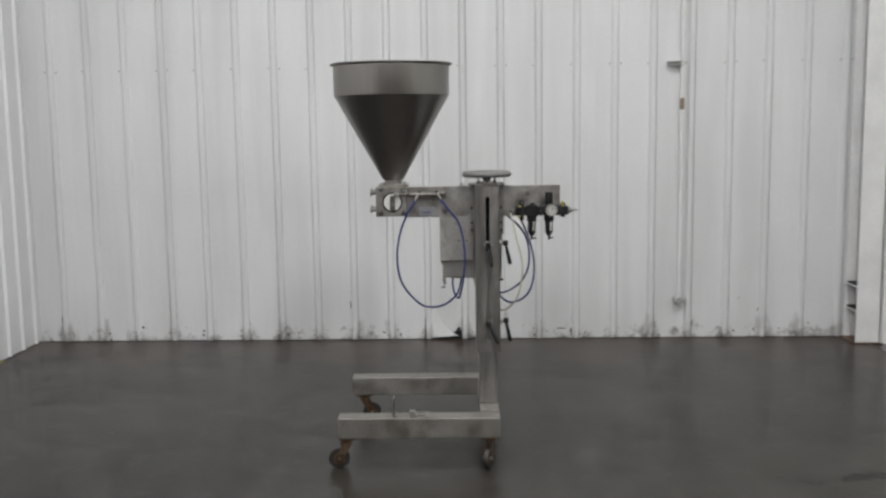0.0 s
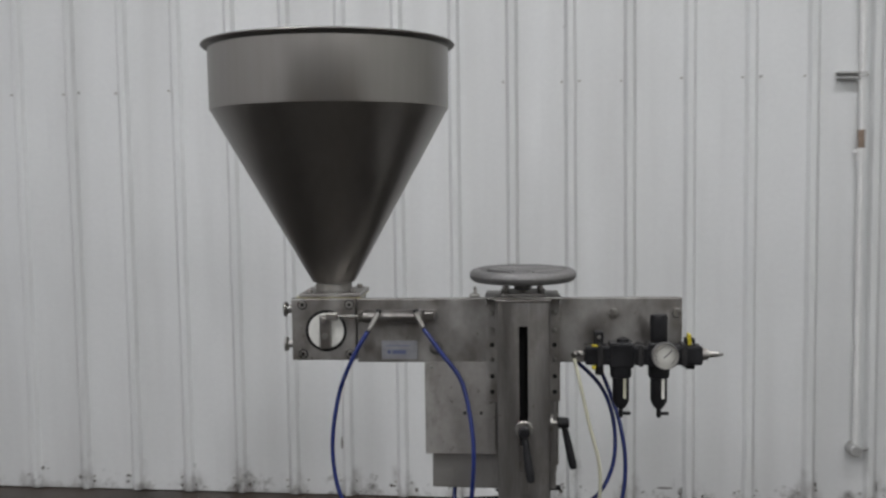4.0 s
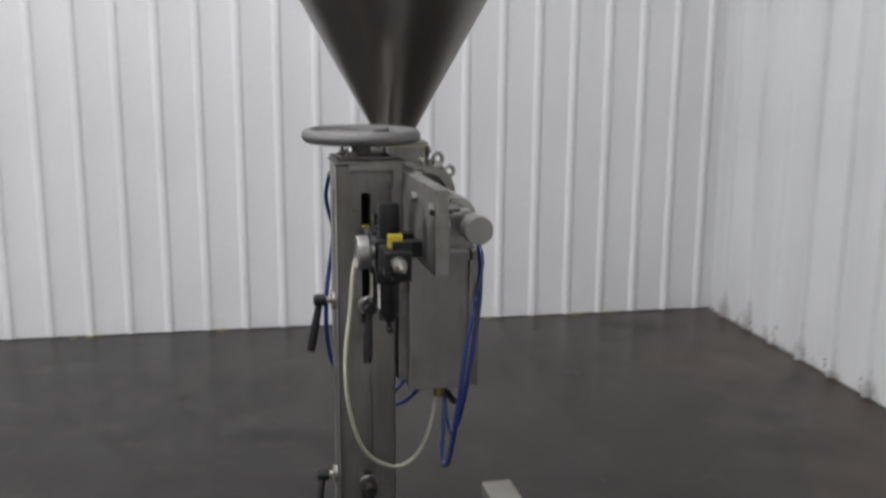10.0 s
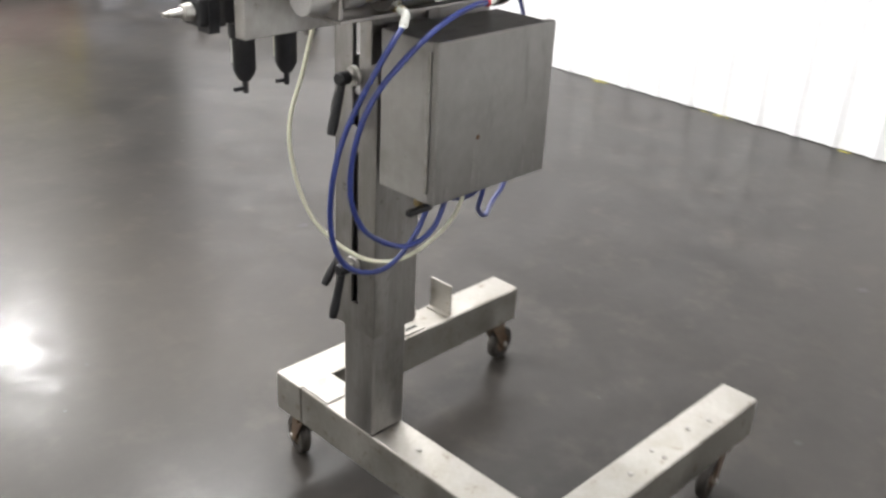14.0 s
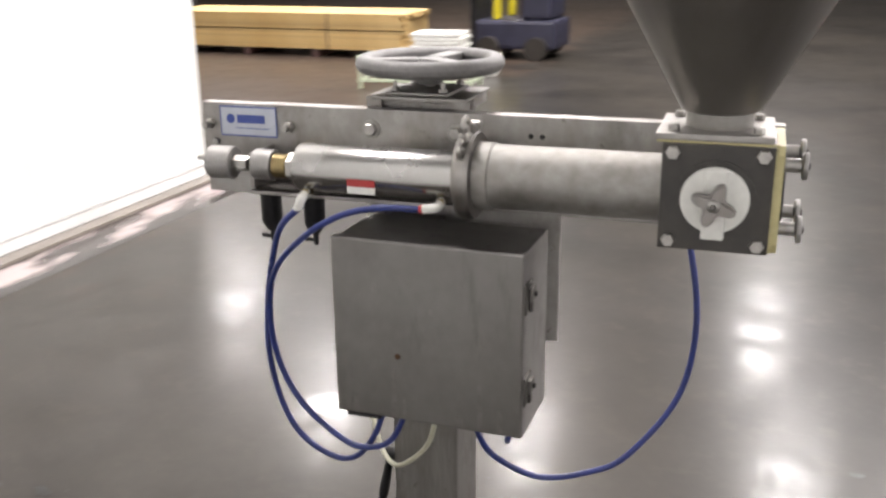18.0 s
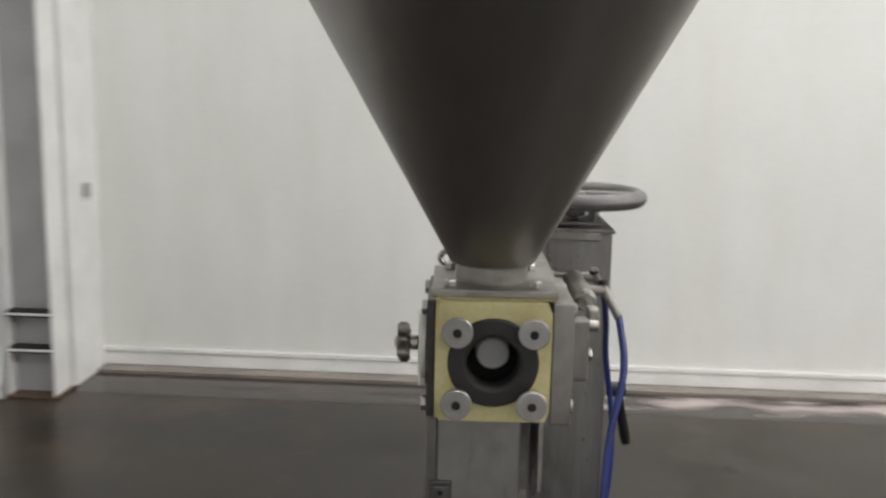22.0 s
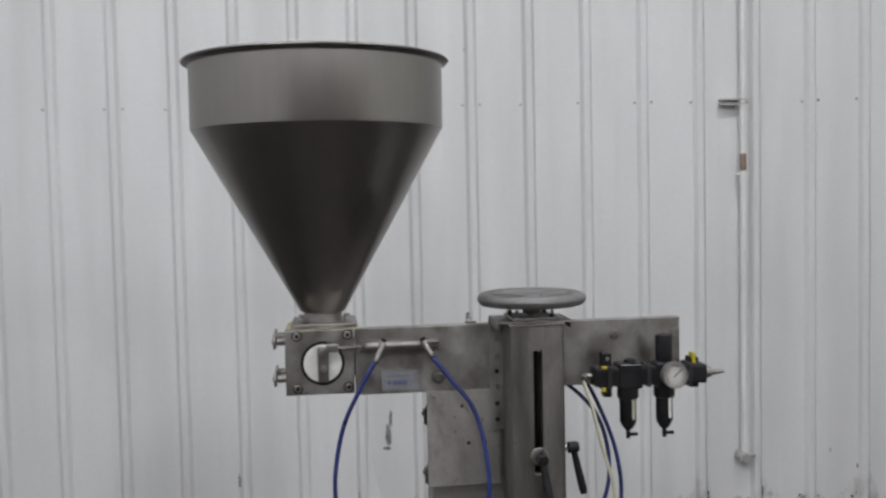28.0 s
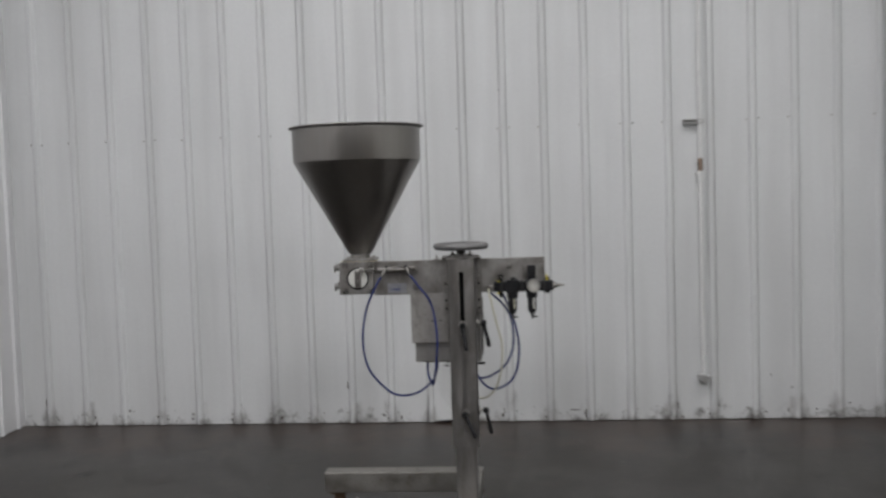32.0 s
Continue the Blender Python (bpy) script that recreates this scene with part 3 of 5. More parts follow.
def strip_material():
    """Sealed strip beside the joint: brown where the sealer holds, pale pinkish for wear and for a painted-in
    reflection, fading into the floor.
    """
    m = mat("worn_strip_with_reflection", (0.080, 0.064, 0.058), 0.16, 0.0, 0.15, 2.2, 30, 0.02, rvar=0.05, color2=(0.040, 0.033, 0.030))
    nt = m.node_tree
    b = nt.nodes["Principled BSDF"]
    src = b.inputs["Base Color"].links[0].from_socket
    geo = nt.nodes.new("ShaderNodeNewGeometry")
    sep = nt.nodes.new("ShaderNodeSeparateXYZ")
    nt.links.new(geo.outputs["Position"], sep.inputs[0])
    mp_ = nt.nodes.new("ShaderNodeMapping")
    mp_.inputs["Scale"].default_value = (5, 1.6, 1)
    nt.links.new(geo.outputs["Position"], mp_.inputs[0])
    n = nt.nodes.new("ShaderNodeTexNoise")
    n.inputs["Scale"].default_value, n.inputs["Detail"].default_value = 1.3, 6
    nt.links.new(mp_.outputs[0], n.inputs["Vector"])
    along = nt.nodes.new("ShaderNodeMapRange")
    along.inputs[1].default_value, along.inputs[2].default_value, along.inputs[3].default_value, along.inputs[4].default_value = 0.9, -1.0, -0.12, 0.12
    nt.links.new(sep.outputs["Y"], along.inputs[0])
    add = nt.nodes.new("ShaderNodeMath")
    nt.links.new(n.outputs[0], add.inputs[0])
    nt.links.new(along.outputs[0], add.inputs[1])
    # pale mask: worn sealer plus the bright reflection painted into the colour
    worn = nt.nodes.new("ShaderNodeMapRange")
    worn.interpolation_type = "SMOOTHSTEP"
    worn.inputs[1].default_value, worn.inputs[2].default_value, worn.inputs[3].default_value, worn.inputs[4].default_value = 0.5, 0.74, 0.0, 1.0
    nt.links.new(add.outputs[0], worn.inputs[0])
    wob = nt.nodes.new("ShaderNodeMath")
    wob.operation = "MULTIPLY_ADD"
    nt.links.new(n.outputs[0], wob.inputs[0])
    wob.inputs[1].default_value = 0.12
    nt.links.new(sep.outputs["X"], wob.inputs[2])
    out = nt.nodes.new("ShaderNodeMapRange")
    out.interpolation_type = "SMOOTHSTEP"
    out.inputs[1].default_value, out.inputs[2].default_value, out.inputs[3].default_value, out.inputs[4].default_value = XR - 0.36, XR - 0.25, 1.0, 0.0
    nt.links.new(wob.outputs[0], out.inputs[0])
    for fac, c in ((worn.outputs[0], (0.42, 0.35, 0.345)), (out.outputs[0], (0.032, 0.0275, 0.0245))):
        mx = nt.nodes.new("ShaderNodeMix")
        mx.data_type = "RGBA"
        nt.links.new(fac, mx.inputs[0])
        nt.links.new(src, mx.inputs[6])
        mx.inputs[7].default_value = (*c, 1)
        src = mx.outputs[2]
    nt.links.new(src, b.inputs["Base Color"])
    return m


APRON_D = strip_material()
solid("floor_apron", bm_box(XR - 0.110, XR - .001, END_R - .02, YC, -0.02, 0.022, 0.003), APRON, "pale worn concrete strip along the wall foot", "floor")
solid("floor_joint", bm_box(XR - 0.120, XR - 0.1105, END_R - .02, YC, -0.02, 0.0015), HOLE, "dark floor joint", "floor")
bm = bmesh.new()
N = 80
rows = []
for k in range(N + 1):
    y = END_R - .02 + (YC - END_R + .02) * k / N
    rows.append((bm.verts.new((XR - .1205, y, .0012)), bm.verts.new((XR - .45, y, .0008))))
for a, c in zip(rows, rows[1:]):
    bm.faces.new((a[0], c[0], c[1], a[1]))
solid("floor_strip", bm, APRON_D, "glossy sealed strip of floor beside the joint, pinkish reflection in its colour", "floor")

# the column's white paint, greyed to put the recess's shade on the web
WEB_SHADE = mat("white_paint_in_shade", (0.40, 0.40, 0.41), 0.5, 0.0, 0.08, 4, 60, 0.03)
col = solid("column", bm_box(2.945, 3.125, 2.452, 2.464, 0.012, CEIL, 0.002), PAINT_POST, "white painted steel column in the corner", "column")
part("web", bm_box(3.030, 3.040, 2.4645, 2.706, 0.012, CEIL), WEB_SHADE, col, "white column web, coloured grey for its shade")
part("flange", bm_box(2.945, 3.125, 2.7065, 2.716, 0.012, CEIL), PAINT_POST, col)
part("base_plate", bm_box(2.915, 3.155, 2.428, 2.720, 0.001, 0.0115, 0.002), FORKM, col)
for gz in (0.45, 0.255):
    part("girt_bar", bm_box(2.948, 3.0295, 2.4645, 2.706, gz - .004, gz + .004, .001), PAINT_POST, col, "white edged stiffener plate")
    # near-black strips added for the shade above and below each plate
    for dz in (-.011, .011):
        part("girt_shade", bm_box(2.965, 3.0295, 2.4645, 2.706, gz + dz - .0065, gz + dz + .0065), HOLE, col, "near-black strip drawn for shade beside the stiffener")
solid("junction_box", bm_box(3.325, 3.375, YC - .03, YC + .001, 1.03, 1.105, .004), CONDUIT, "small grey junction box on the return wall", "box", "")


def lamp_fixture(px, py):
    t = thing("high_bay_lamp", "white high-bay ceiling lamp with a glowing diffuser", "lamp", (px, py, LAMP_Z), 0, "hall lamps")
    part("housing", bm_box(-.34, .34, -.64, .64, .02, .12, .02), PAINT_POST, t)
    part("diffuser", bm_box(-.3, .3, -.6, .6, .005, .018), LAMP_GLOW, t)
    for sx in (-.5, .5):
        part("hanger", bm_cyl(.006, .12, CEIL - LAMP_Z, (0, sx, 0), "z", 8), BOLT, t)
    li = bpy.data.lights.new("lamp_light", "AREA")
    li.shape, li.size, li.size_y, li.energy, li.color = "RECTANGLE", 0.6, 1.2, LAMP_W * (1.6 if py < -8 else 1.3 if py < -3 else 1.0), (0.985, 0.99, 0.98)
    lo = new("lamp_light", li)
    lo.matrix_basis = pose(px, py, LAMP_Z)
    return t


LAMP_GLOW = mat("lamp_diffuser", (0.8, 0.8, 0.8), 0.5, 0.0, 0.0, 5, 50, 0.0, emit=6.0)
for px, py in LAMPS:
    lamp_fixture(px, py)

# ---------------------------------------------------------------- the filling machine
BASE_T = Matrix.Rotation(radians(0.6), 4, "Z")   # stand
UP = Matrix.Rotation(radians(2.0), 4, "Z")       # head, swivelled a little on its post
machine = thing("filling_machine", "stainless piston filler with a tall cone hopper on a wheeled stand", "machine")


def mp(name, bm, material, parent=None, label="", m=None):
    return part(name, bm, material, parent or machine, label, UP if m is None else m)


# stand
ZT, ZB = 0.275, 0.165
mp("side_arm", bm_box(-.785, .052, -.322, -.222, ZB, ZT, .006), STEEL_BASE, m=BASE_T)
mp("side_arm", bm_box(-.80, .052, .487, .587, ZB, ZT, .006), STEEL_BASE, m=BASE_T)
mp("cross_beam", bm_box(-.05, .05, -.2205, .4855, ZB, ZT - .001, .005), STEEL_BASE, m=BASE_T)


def caster(cx, cy, turn):
    r = .054
    m = Matrix.Translation((cx, cy, 0)) @ Matrix.Rotation(radians(turn), 4, "Z")
    c = mp("caster", bm_box(-.045, .045, -.04, .04, ZB - .010, ZB - .0005, .002), FORKM, m=BASE_T @ m)
    part("swivel", bm_cyl(.026, ZB - .024, ZB - .010), FORKM, c, m=BASE_T @ m)
    o = -.044
    for sy in (-1, 1):
        part("fork", bm_prism([(-.03, ZB - .024), (.03, ZB - .024), (.012 + o, .040), (-.012 + o, .040)], sy * .020 - .002, sy * .020 + .002, .0008), FORKM, c, m=BASE_T @ m)
    part("tread", bm_lathe([(.030, -.014), (r - .005, -.014), (r, -.009), (r, .009), (r - .005, .014), (.030, .014)], (o, 0, r), "y", 32), RUBBER, c, m=BASE_T @ m)
    part("hub", bm_lathe([(0, -.015), (.014, -.015), (.016, -.011), (.031, -.010), (.031, .010), (.016, .011), (.014, .015), (0, .015)], (o, 0, r), "y", 24), FORKM, c, m=BASE_T @ m)
    part("axle", bm_hex(.008, -.027, .027, (o, 0, r), "y"), BOLT, c, m=BASE_T @ m)


caster(-.742, -.272, 8)
caster(.0, -.272, 75)
caster(-.735, .537, 190)
caster(.0, .537, 120)

mp("inner_post", bm_box(-.05, .05, -.05, .05, ZT, 1.09, .006), STEEL_V, m=BASE_T)
mp("weld_plate", bm_box(-.046, .046, -.218, -.120, ZT, ZT + .004, .0015), DULL, m=BASE_T)
# sleeve: four walls, two of them slotted
S, T = .0635, .006
Z0, Z1 = .553, 1.444
mp("sleeve", bm_join(bm_box(-S, S, S - T, S, Z0, Z1, .002), bm_box(-S, -S + T, -S, S - T, Z0, Z1, .002)), STEEL_V)


def slotted(m):
    """A wall of the sleeve, pierced by the long upper slot and two short clamp slots."""
    bms = []
    w = .0105
    bms += [bm_box(-S, -w, -S, -S + T, Z0, Z1, .001), bm_box(w, S, -S, -S + T, Z0, Z1, .001)]
    for a, b in ((Z0, .62), (.974, 1.03), (1.385, Z1)):
        bms.append(bm_box(-w, w, -S, -S + T, a, b))
    bm = bm_join(*bms)
    bm.transform(m)
    return bm


mp("slotted_wall", slotted(Matrix.Identity(4)), STEEL_V)
mp("slotted_wall", slotted(Matrix.Rotation(math.pi / 2, 4, "Z")), STEEL_V)
mp("screw_spindle", bm_cyl(.012, 1.092, 1.46, (0, 0, 0), "z", 20), HOLE)
mp("top_cap", bm_box(-.068, .068, -.068, .068, Z1, Z1 + .006, .002), STEEL)


def clamp_lever(pz, face, swing):
    """A black ratchet lever on a washer and stud; face 0 looks to -y, 90 to +x."""
    m = UP @ Matrix.Rotation(radians(face), 4, "Z")
    c = mp("clamp_washer", bm_cyl(.021, -S - .009, -S - .0005, (0, 0, pz), "y", 28), BOLT, m=m)
    part("stud", bm_cyl(.007, -S - .034, -S - .009, (0, 0, pz), "y", 16), BOLT, c, m=m)
    q = m @ Matrix.Translation((0, -S - .034, pz)) @ Matrix.Rotation(radians(swing), 4, "Y")
    part("lever_hub", bm_lathe([(0, -.014), (.011, -.014), (.014, -.008), (.014, .012), (.011, .014), (0, .014)], (0, 0, 0), "y", 24), BLACKP, c, m=q)
    part("lever", bm_lathe([(0, -.118), (.0085, -.116), (.0105, -.10), (.0085, -.03), (.007, 0), (0, 0.002)], (0, 0, 0), "z", 16), BLACKP, c, "black clamp lever", m=q @ Matrix.Rotation(radians(-12), 4, "X"))


clamp_lever(1.135, 0, -8)
clamp_lever(1.135, 90, 4)
clamp_lever(.715, 0, -25)
clamp_lever(.715, 90, 3)

# handwheel and its bearing
WZ = 1.504
wheel_rim = mp("handwheel", bm_lathe([(.115 + .0155 * math.cos(a), WZ + .015 * math.sin(a)) for a in [2 * math.pi * k / 16 for k in range(17)]], seg=64), CAST, label="cast aluminium handwheel")
part("wheel_disc", bm_lathe([(0, WZ + .008), (.022, WZ + .008), (.028, WZ - .004), (.104, WZ - .006), (.104, WZ - .014), (.03, WZ - .014), (.022, WZ - .016), (0, WZ - .016)]), CAST, wheel_rim, m=UP)
part("hub", bm_cyl(.0215, Z1 + .024, WZ - .010, (0, 0, 0), "z", 28), CAST, wheel_rim, m=UP)
part("hub_neck", bm_cyl(.011, Z1 + .0185, Z1 + .0238, (0, 0, 0), "z", 20), BOLT, wheel_rim, m=UP)
for a in (40, 130, 220, 310):
    part("set_screw", bm_cyl(.0042, .0205, .0222, (0, 0, Z1 + .036), "x", 12), HOLE, wheel_rim, m=UP @ Matrix.Rotation(radians(a), 4, "Z"))
for k in range(3):
    a = 2 * math.pi * k / 3 + .4
    part("spoke", bm_box(.02, .106, -.017, .017, WZ - .010, WZ + .009, .004), CAST, wheel_rim, m=UP @ Matrix.Rotation(a, 4, "Z"))
strap = mp("bearing_strap", bm_box(-.092, .088, -.062, .085, Z1 + .0063, Z1 + .0115, .002), PLATE)
for sx in (-.0925, .0855):
    part("strap_lip", bm_box(sx, sx + .007, -.040, .065, Z1 - .010, Z1 + .0062, .003), PLATE, strap, m=UP)
mp("bearing_plate", bm_box(-.056, .056, -.050, .075, Z1 + .0117, Z1 + .018, .003), PLATE)
for bx, by in ((-.043, -.037), (.043, -.037), (-.043, .060), (.043, .060)):
    mp("bearing_bolt", bm_join(bm_hex(.008, Z1 + .018, Z1 + .025, (bx, by, 0), "z"), bm_cyl(.004, Z1 + .025, Z1 + .036, (bx, by, 0), "z", 10)), BOLT)

# long mounting plate and all that hangs on it, turned a little further
SWIVEL, HEAD = UP, Matrix.Translation((0, .008, 0)) @ Matrix.Rotation(radians(2.8), 4, "Z")
UP = HEAD
PY0, PY1 = .066, .092
plate = mp("mounting_plate", bm_box(-.425, .399, PY0, PY1, 1.272, 1.436, .002), PLATE, label="long stainless mounting plate")
for bx in (.073, -.078):
    part("bolt", bm_join(bm_cyl(.016, PY1, PY1 + .003, (bx, 0, 1.402), "y"), bm_hex(.012, PY1 + .003, PY1 + .012, (bx, 0, 1.402), "y")), BOLT, plate, m=UP)
for bx in (.385, .228):
    part("bolt", bm_join(bm_hex(.010, PY1, PY1 + .010, (bx, 0, 1.398), "y"), bm_cyl(.006, PY1 + .010, PY1 + .024, (bx, 0, 1.398), "y", 12)), BOLT, plate, m=UP)
    part("bolt_head", bm_hex(.012, PY0 - .010, PY0, (bx, 0, 1.398), "y"), BOLT, plate, m=UP)
part("bolt", bm_hex(.007, PY1, PY1 + .007, (.376, 0, 1.365), "y"), BOLT, plate, m=UP)
for bx in (-.205, -.224):
    part("bolt_hole", bm_cyl(.005, PY1 - .002, PY1 + .0006, (bx, 0, 1.403), "y", 16), HOLE, plate, m=UP)
# angle strips with rows of holes that clamp the plate to the sleeve
for sx in (-1, 1):
    a = mp("angle_strip", bm_join(bm_box(sx * (S + .001), sx * (S + .029), .046, .0655, 1.176, 1.449, .002)), PLATE)
    for hz in (1.200, 1.240, 1.283, 1.320, 1.358, 1.402):
        bolt = hz > 1.33 or hz == 1.283
        part("strip_bolt" if bolt else "strip_hole", bm_cyl(.006, .040 if bolt else .0445, .0455, (sx * (S + .015), 0, hz), "y", 14), BOLT if bolt else HOLE, a, m=UP)

# valve block
BX0, BX1, BY0, BY1, BZ0, BZ1 = -.580, -.428, .066, .232, 1.282, 1.436
def bm_bored(x0, x1, y0, y1, z0, z1, r, n=48):
    """Slab across x with a round hole through it."""
    bm = bmesh.new()
    cy, cz = (y0 + y1) / 2, (z0 + z1) / 2
    loops = []
    for x in (x0, x1):
        inner, outer = [], []
        for k in range(n):
            a = 2 * math.pi * (k + .5) / n
            c, q = math.cos(a), math.sin(a)
            f = min((y1 - y0) / 2 / max(abs(c), 1e-6), (z1 - z0) / 2 / max(abs(q), 1e-6))
            inner.append(bm.verts.new((x, cy + r * c, cz + r * q)))
            outer.append(bm.verts.new((x, cy + f * c, cz + f * q)))
        loops.append((inner, outer))
    for k in range(n):
        j = (k + 1) % n
        for inner, outer in loops:
            bm.faces.new((inner[k], inner[j], outer[j], outer[k]))
        for w in (0, 1):
            bm.faces.new((loops[0][w][k], loops[0][w][j], loops[1][w][j], loops[1][w][k]))
    bmesh.ops.recalc_face_normals(bm, faces=bm.faces)
    return bm


BORE = .040
FACE = .085          # back of the thick front plate
block = mp("valve_block", bm_join(bm_box(BX0 + .05, BX1, FACE + .0005, BY1, BZ0, BZ1), bm_bored(BX0, BX0 + .05, FACE + .0005, BY1, BZ0, BZ1, BORE)), STEEL, label="square stainless valve block")
part("front_face", bm_box(BX0 - .0135, BX1, BY0 - .008, FACE, BZ0 - .003, BZ1 + .0015, .002), PLATE, block, m=UP)
part("back_face", bm_box(BX0, BX1, BY1 + .0005, BY1 + .011, BZ0, BZ1, .002), DARKPLATE, block, "dark plastic end plate", m=UP)
part("back_gasket", bm_box(BX0 - .004, BX1, BY1 - .004, BY1 + .0003, BZ0, BZ1 + .003, .001), GASKET, block, m=UP)
part("side_face", bm_bored(BX0 - .012, BX0 - .0005, FACE + .0005, BY1, BZ0, BZ1, BORE), GASKET, block, "pale yellow plastic side plate", m=UP)
for bx in (BX0 + .015, BX1 - .015):
    for bz in (BZ0 + .013, BZ1 - .013):
        part("cap_bolt", bm_hex(.0105, BY1 + .011, BY1 + .018, (bx, 0, bz), "y"), BOLT, block, m=UP)
        part("socket_bolt", bm_join(bm_lathe([(.0048, BY0 - .0105), (.0048, BY0 - .013), (.0085, BY0 - .013), (.0095, BY0 - .012), (.0095, BY0 - .0081)], (bx, 0, bz), "y", 20)), BOLT, block, m=UP)
        part("hex_socket", bm_cyl(.0047, BY0 - .0110, BY0 - .0082, (bx, 0, bz), "y", 6), HOLE, block, m=UP)
        part("bolt_seat", bm_cyl(.0125, BY0 - .0088, BY0 - .0081, (bx, 0, bz), "y", 24, .0003), HOLE, block, m=UP)
CX, CZ = (BX0 + BX1) / 2, (BZ0 + BZ1) / 2
# front: round valve rotor with a steel cross key
part("rotor_ring", bm_lathe([(.046, BY0 - .0082), (.0535, BY0 - .0082), (.0535, BY0 - .0112), (.046, BY0 - .0112)], (CX, 0, CZ - .003), "y", 48), HOLE, block, m=UP)
part("rotor", bm_cyl(.0465, BY0 - .012, BY0 - .0083, (CX, 0, CZ - .003), "y", 48), WHITEP, block, "white plastic valve rotor", m=UP)
part("rotor_key", bm_box(CX - .012, CX + .015, BY0 - .038, BY0 - .012, CZ - .046, CZ + .038, .003), STEEL, block, m=UP @ Matrix.Translation((0, 0, 0)))
part("rotor_pivot", bm_cyl(.008, BY0 - .052, BY0 - .038, (CX + .002, 0, CZ + .028), "y", 20), BOLT, block, m=UP)
part("pivot_nut", bm_hex(.009, BY0 - .044, BY0 - .038, (CX + .002, 0, CZ - .012), "y"), BOLT, block, m=UP)
# back: white rotor with notches and a star knob
part("rotor_seat", bm_lathe([(.0478, BY1 + .0112), (.056, BY1 + .0112), (.056, BY1 + .0135), (.0478, BY1 + .0135)], (CX, 0, CZ), "y", 48), DARKPLATE, block, m=UP)
part("back_rotor", bm_join(bm_cyl(.0475, BY1 + .0112, BY1 + .020, (CX, 0, CZ), "y", 56), bm_box(CX - .016, CX + .016, BY1 + .0112, BY1 + .024, CZ - .057, CZ + .044, .004)), WHITEP, block, "white plastic rotor cap", m=UP)
star = []
for k in range(64):
    a = 2 * math.pi * k / 64 + .35
    r = .0150 + .0170 * max(0, math.cos(2 * (a - .35))**2) ** 1.1
    star.append((CX + r * math.cos(a), CZ + r * math.sin(a)))
part("star_knob", bm_prism(star, BY1 + .036, BY1 + .052, .003), STEEL, block, "cast star knob", m=UP)
part("knob_hub", bm_lathe([(0, BY1 + .057), (.004, BY1 + .0565), (.008, BY1 + .0545), (.0095, BY1 + .052), (0, BY1 + .052)], (CX, 0, CZ), "y", 24), BOLT, block, m=UP)
part("knob_stem", bm_cyl(.010, BY1 + .024, BY1 + .036, (CX, 0, CZ), "y", 20), BOLT, block, m=UP)
PISTON = mat("greyed_acetal", (0.30, 0.30, 0.295), 0.4, 0.0, 0.1, 20, 90, 0.02)
# outlet side with black bore and four thumb nuts
CY = (FACE + BY1) / 2
part("seal_ring", bm_lathe([(.058, -.0118), (.057, -.0146), (.055, -.0158), (.038, -.0158), (.0345, -.0142), (.0325, -.0105), (.032, .012), (.038, .012), (.038, -.0118), (.058, -.0118)], (BX0, CY, CZ), "x", 48), RUBBER_RING, block, "black rubber outlet seal ring", m=UP)
# bore walls coloured near-black for the shade inside
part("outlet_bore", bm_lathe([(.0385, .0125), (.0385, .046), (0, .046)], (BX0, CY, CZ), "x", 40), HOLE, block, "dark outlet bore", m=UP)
part("piston_face", bm_cyl(.022, .014, .045, (BX0, CY, CZ + .005), "x", 32, .003), PISTON, block, "pale plastic piston face", m=UP)
for dy in (-.048, .046):
    for dz in (-.046, .046):
        n = part("thumb_nut", bm_cyl(.0195, -.044, -.0365, (BX0, CY + dy, CZ + dz), "x", 28), ALU, block, m=UP)
        part("nut_shank", bm_cyl(.010, -.036, -.0125, (BX0, CY + dy, CZ + dz), "x", 20), ALU, n, m=UP)
        part("stud_end", bm_cyl(.0055, -.047, -.044, (BX0, CY + dy, CZ + dz), "x", 14), HOLE, n, m=UP)

# hopper
HX, HY = -.500, .160
part_h = mp("hopper", bm_lathe([(.046, 1.452), (.047, 1.470), (.056, 1.473), (.3075, 1.921), (.3100, 1.924), (.3110, 1.930), (.3115, 2.079), (.3085, 2.079), (.3080, 1.930), (.3045, 1.921), (.053, 1.474), (.043, 1.468), (.043, 1.452)], (HX, HY, 0), seg=128), HOPPER, label="tall satin stainless cone hopper")
part("rim", bm_lathe([(.3085, 2.0795), (.3118, 2.0795), (.315, 2.083), (.325, 2.085), (.329, 2.089), (.326, 2.093), (.316, 2.091), (.3085, 2.085), (.3085, 2.0795)], (HX, HY, 0), seg=128), RIM, part_h, "dull rolled rim", m=UP)
part("neck", bm_lathe([(.044, 1.449), (.0475, 1.449), (.0475, 1.4735), (.044, 1.4735)], (HX, HY, 0), seg=48), DULL, part_h, m=UP)
mp("hopper_flange", bm_box(HX - .077, HX + .083, HY - .083, HY + .078, BZ1 + .003, BZ1 + .013, .002), PLATE)
mp("flange_gasket", bm_box(HX - .075, HX + .081, HY - .081, HY + .077, BZ1, BZ1 + .003), GASKET)
for dx, dy in ((-.055, -.055), (.06, -.055), (-.055, .055), (.06, .055)):
    mp("flange_bolt", bm_hex(.008, BZ1 + .013, BZ1 + .022, (HX + dx, HY + dy, 0), "z"), BOLT)

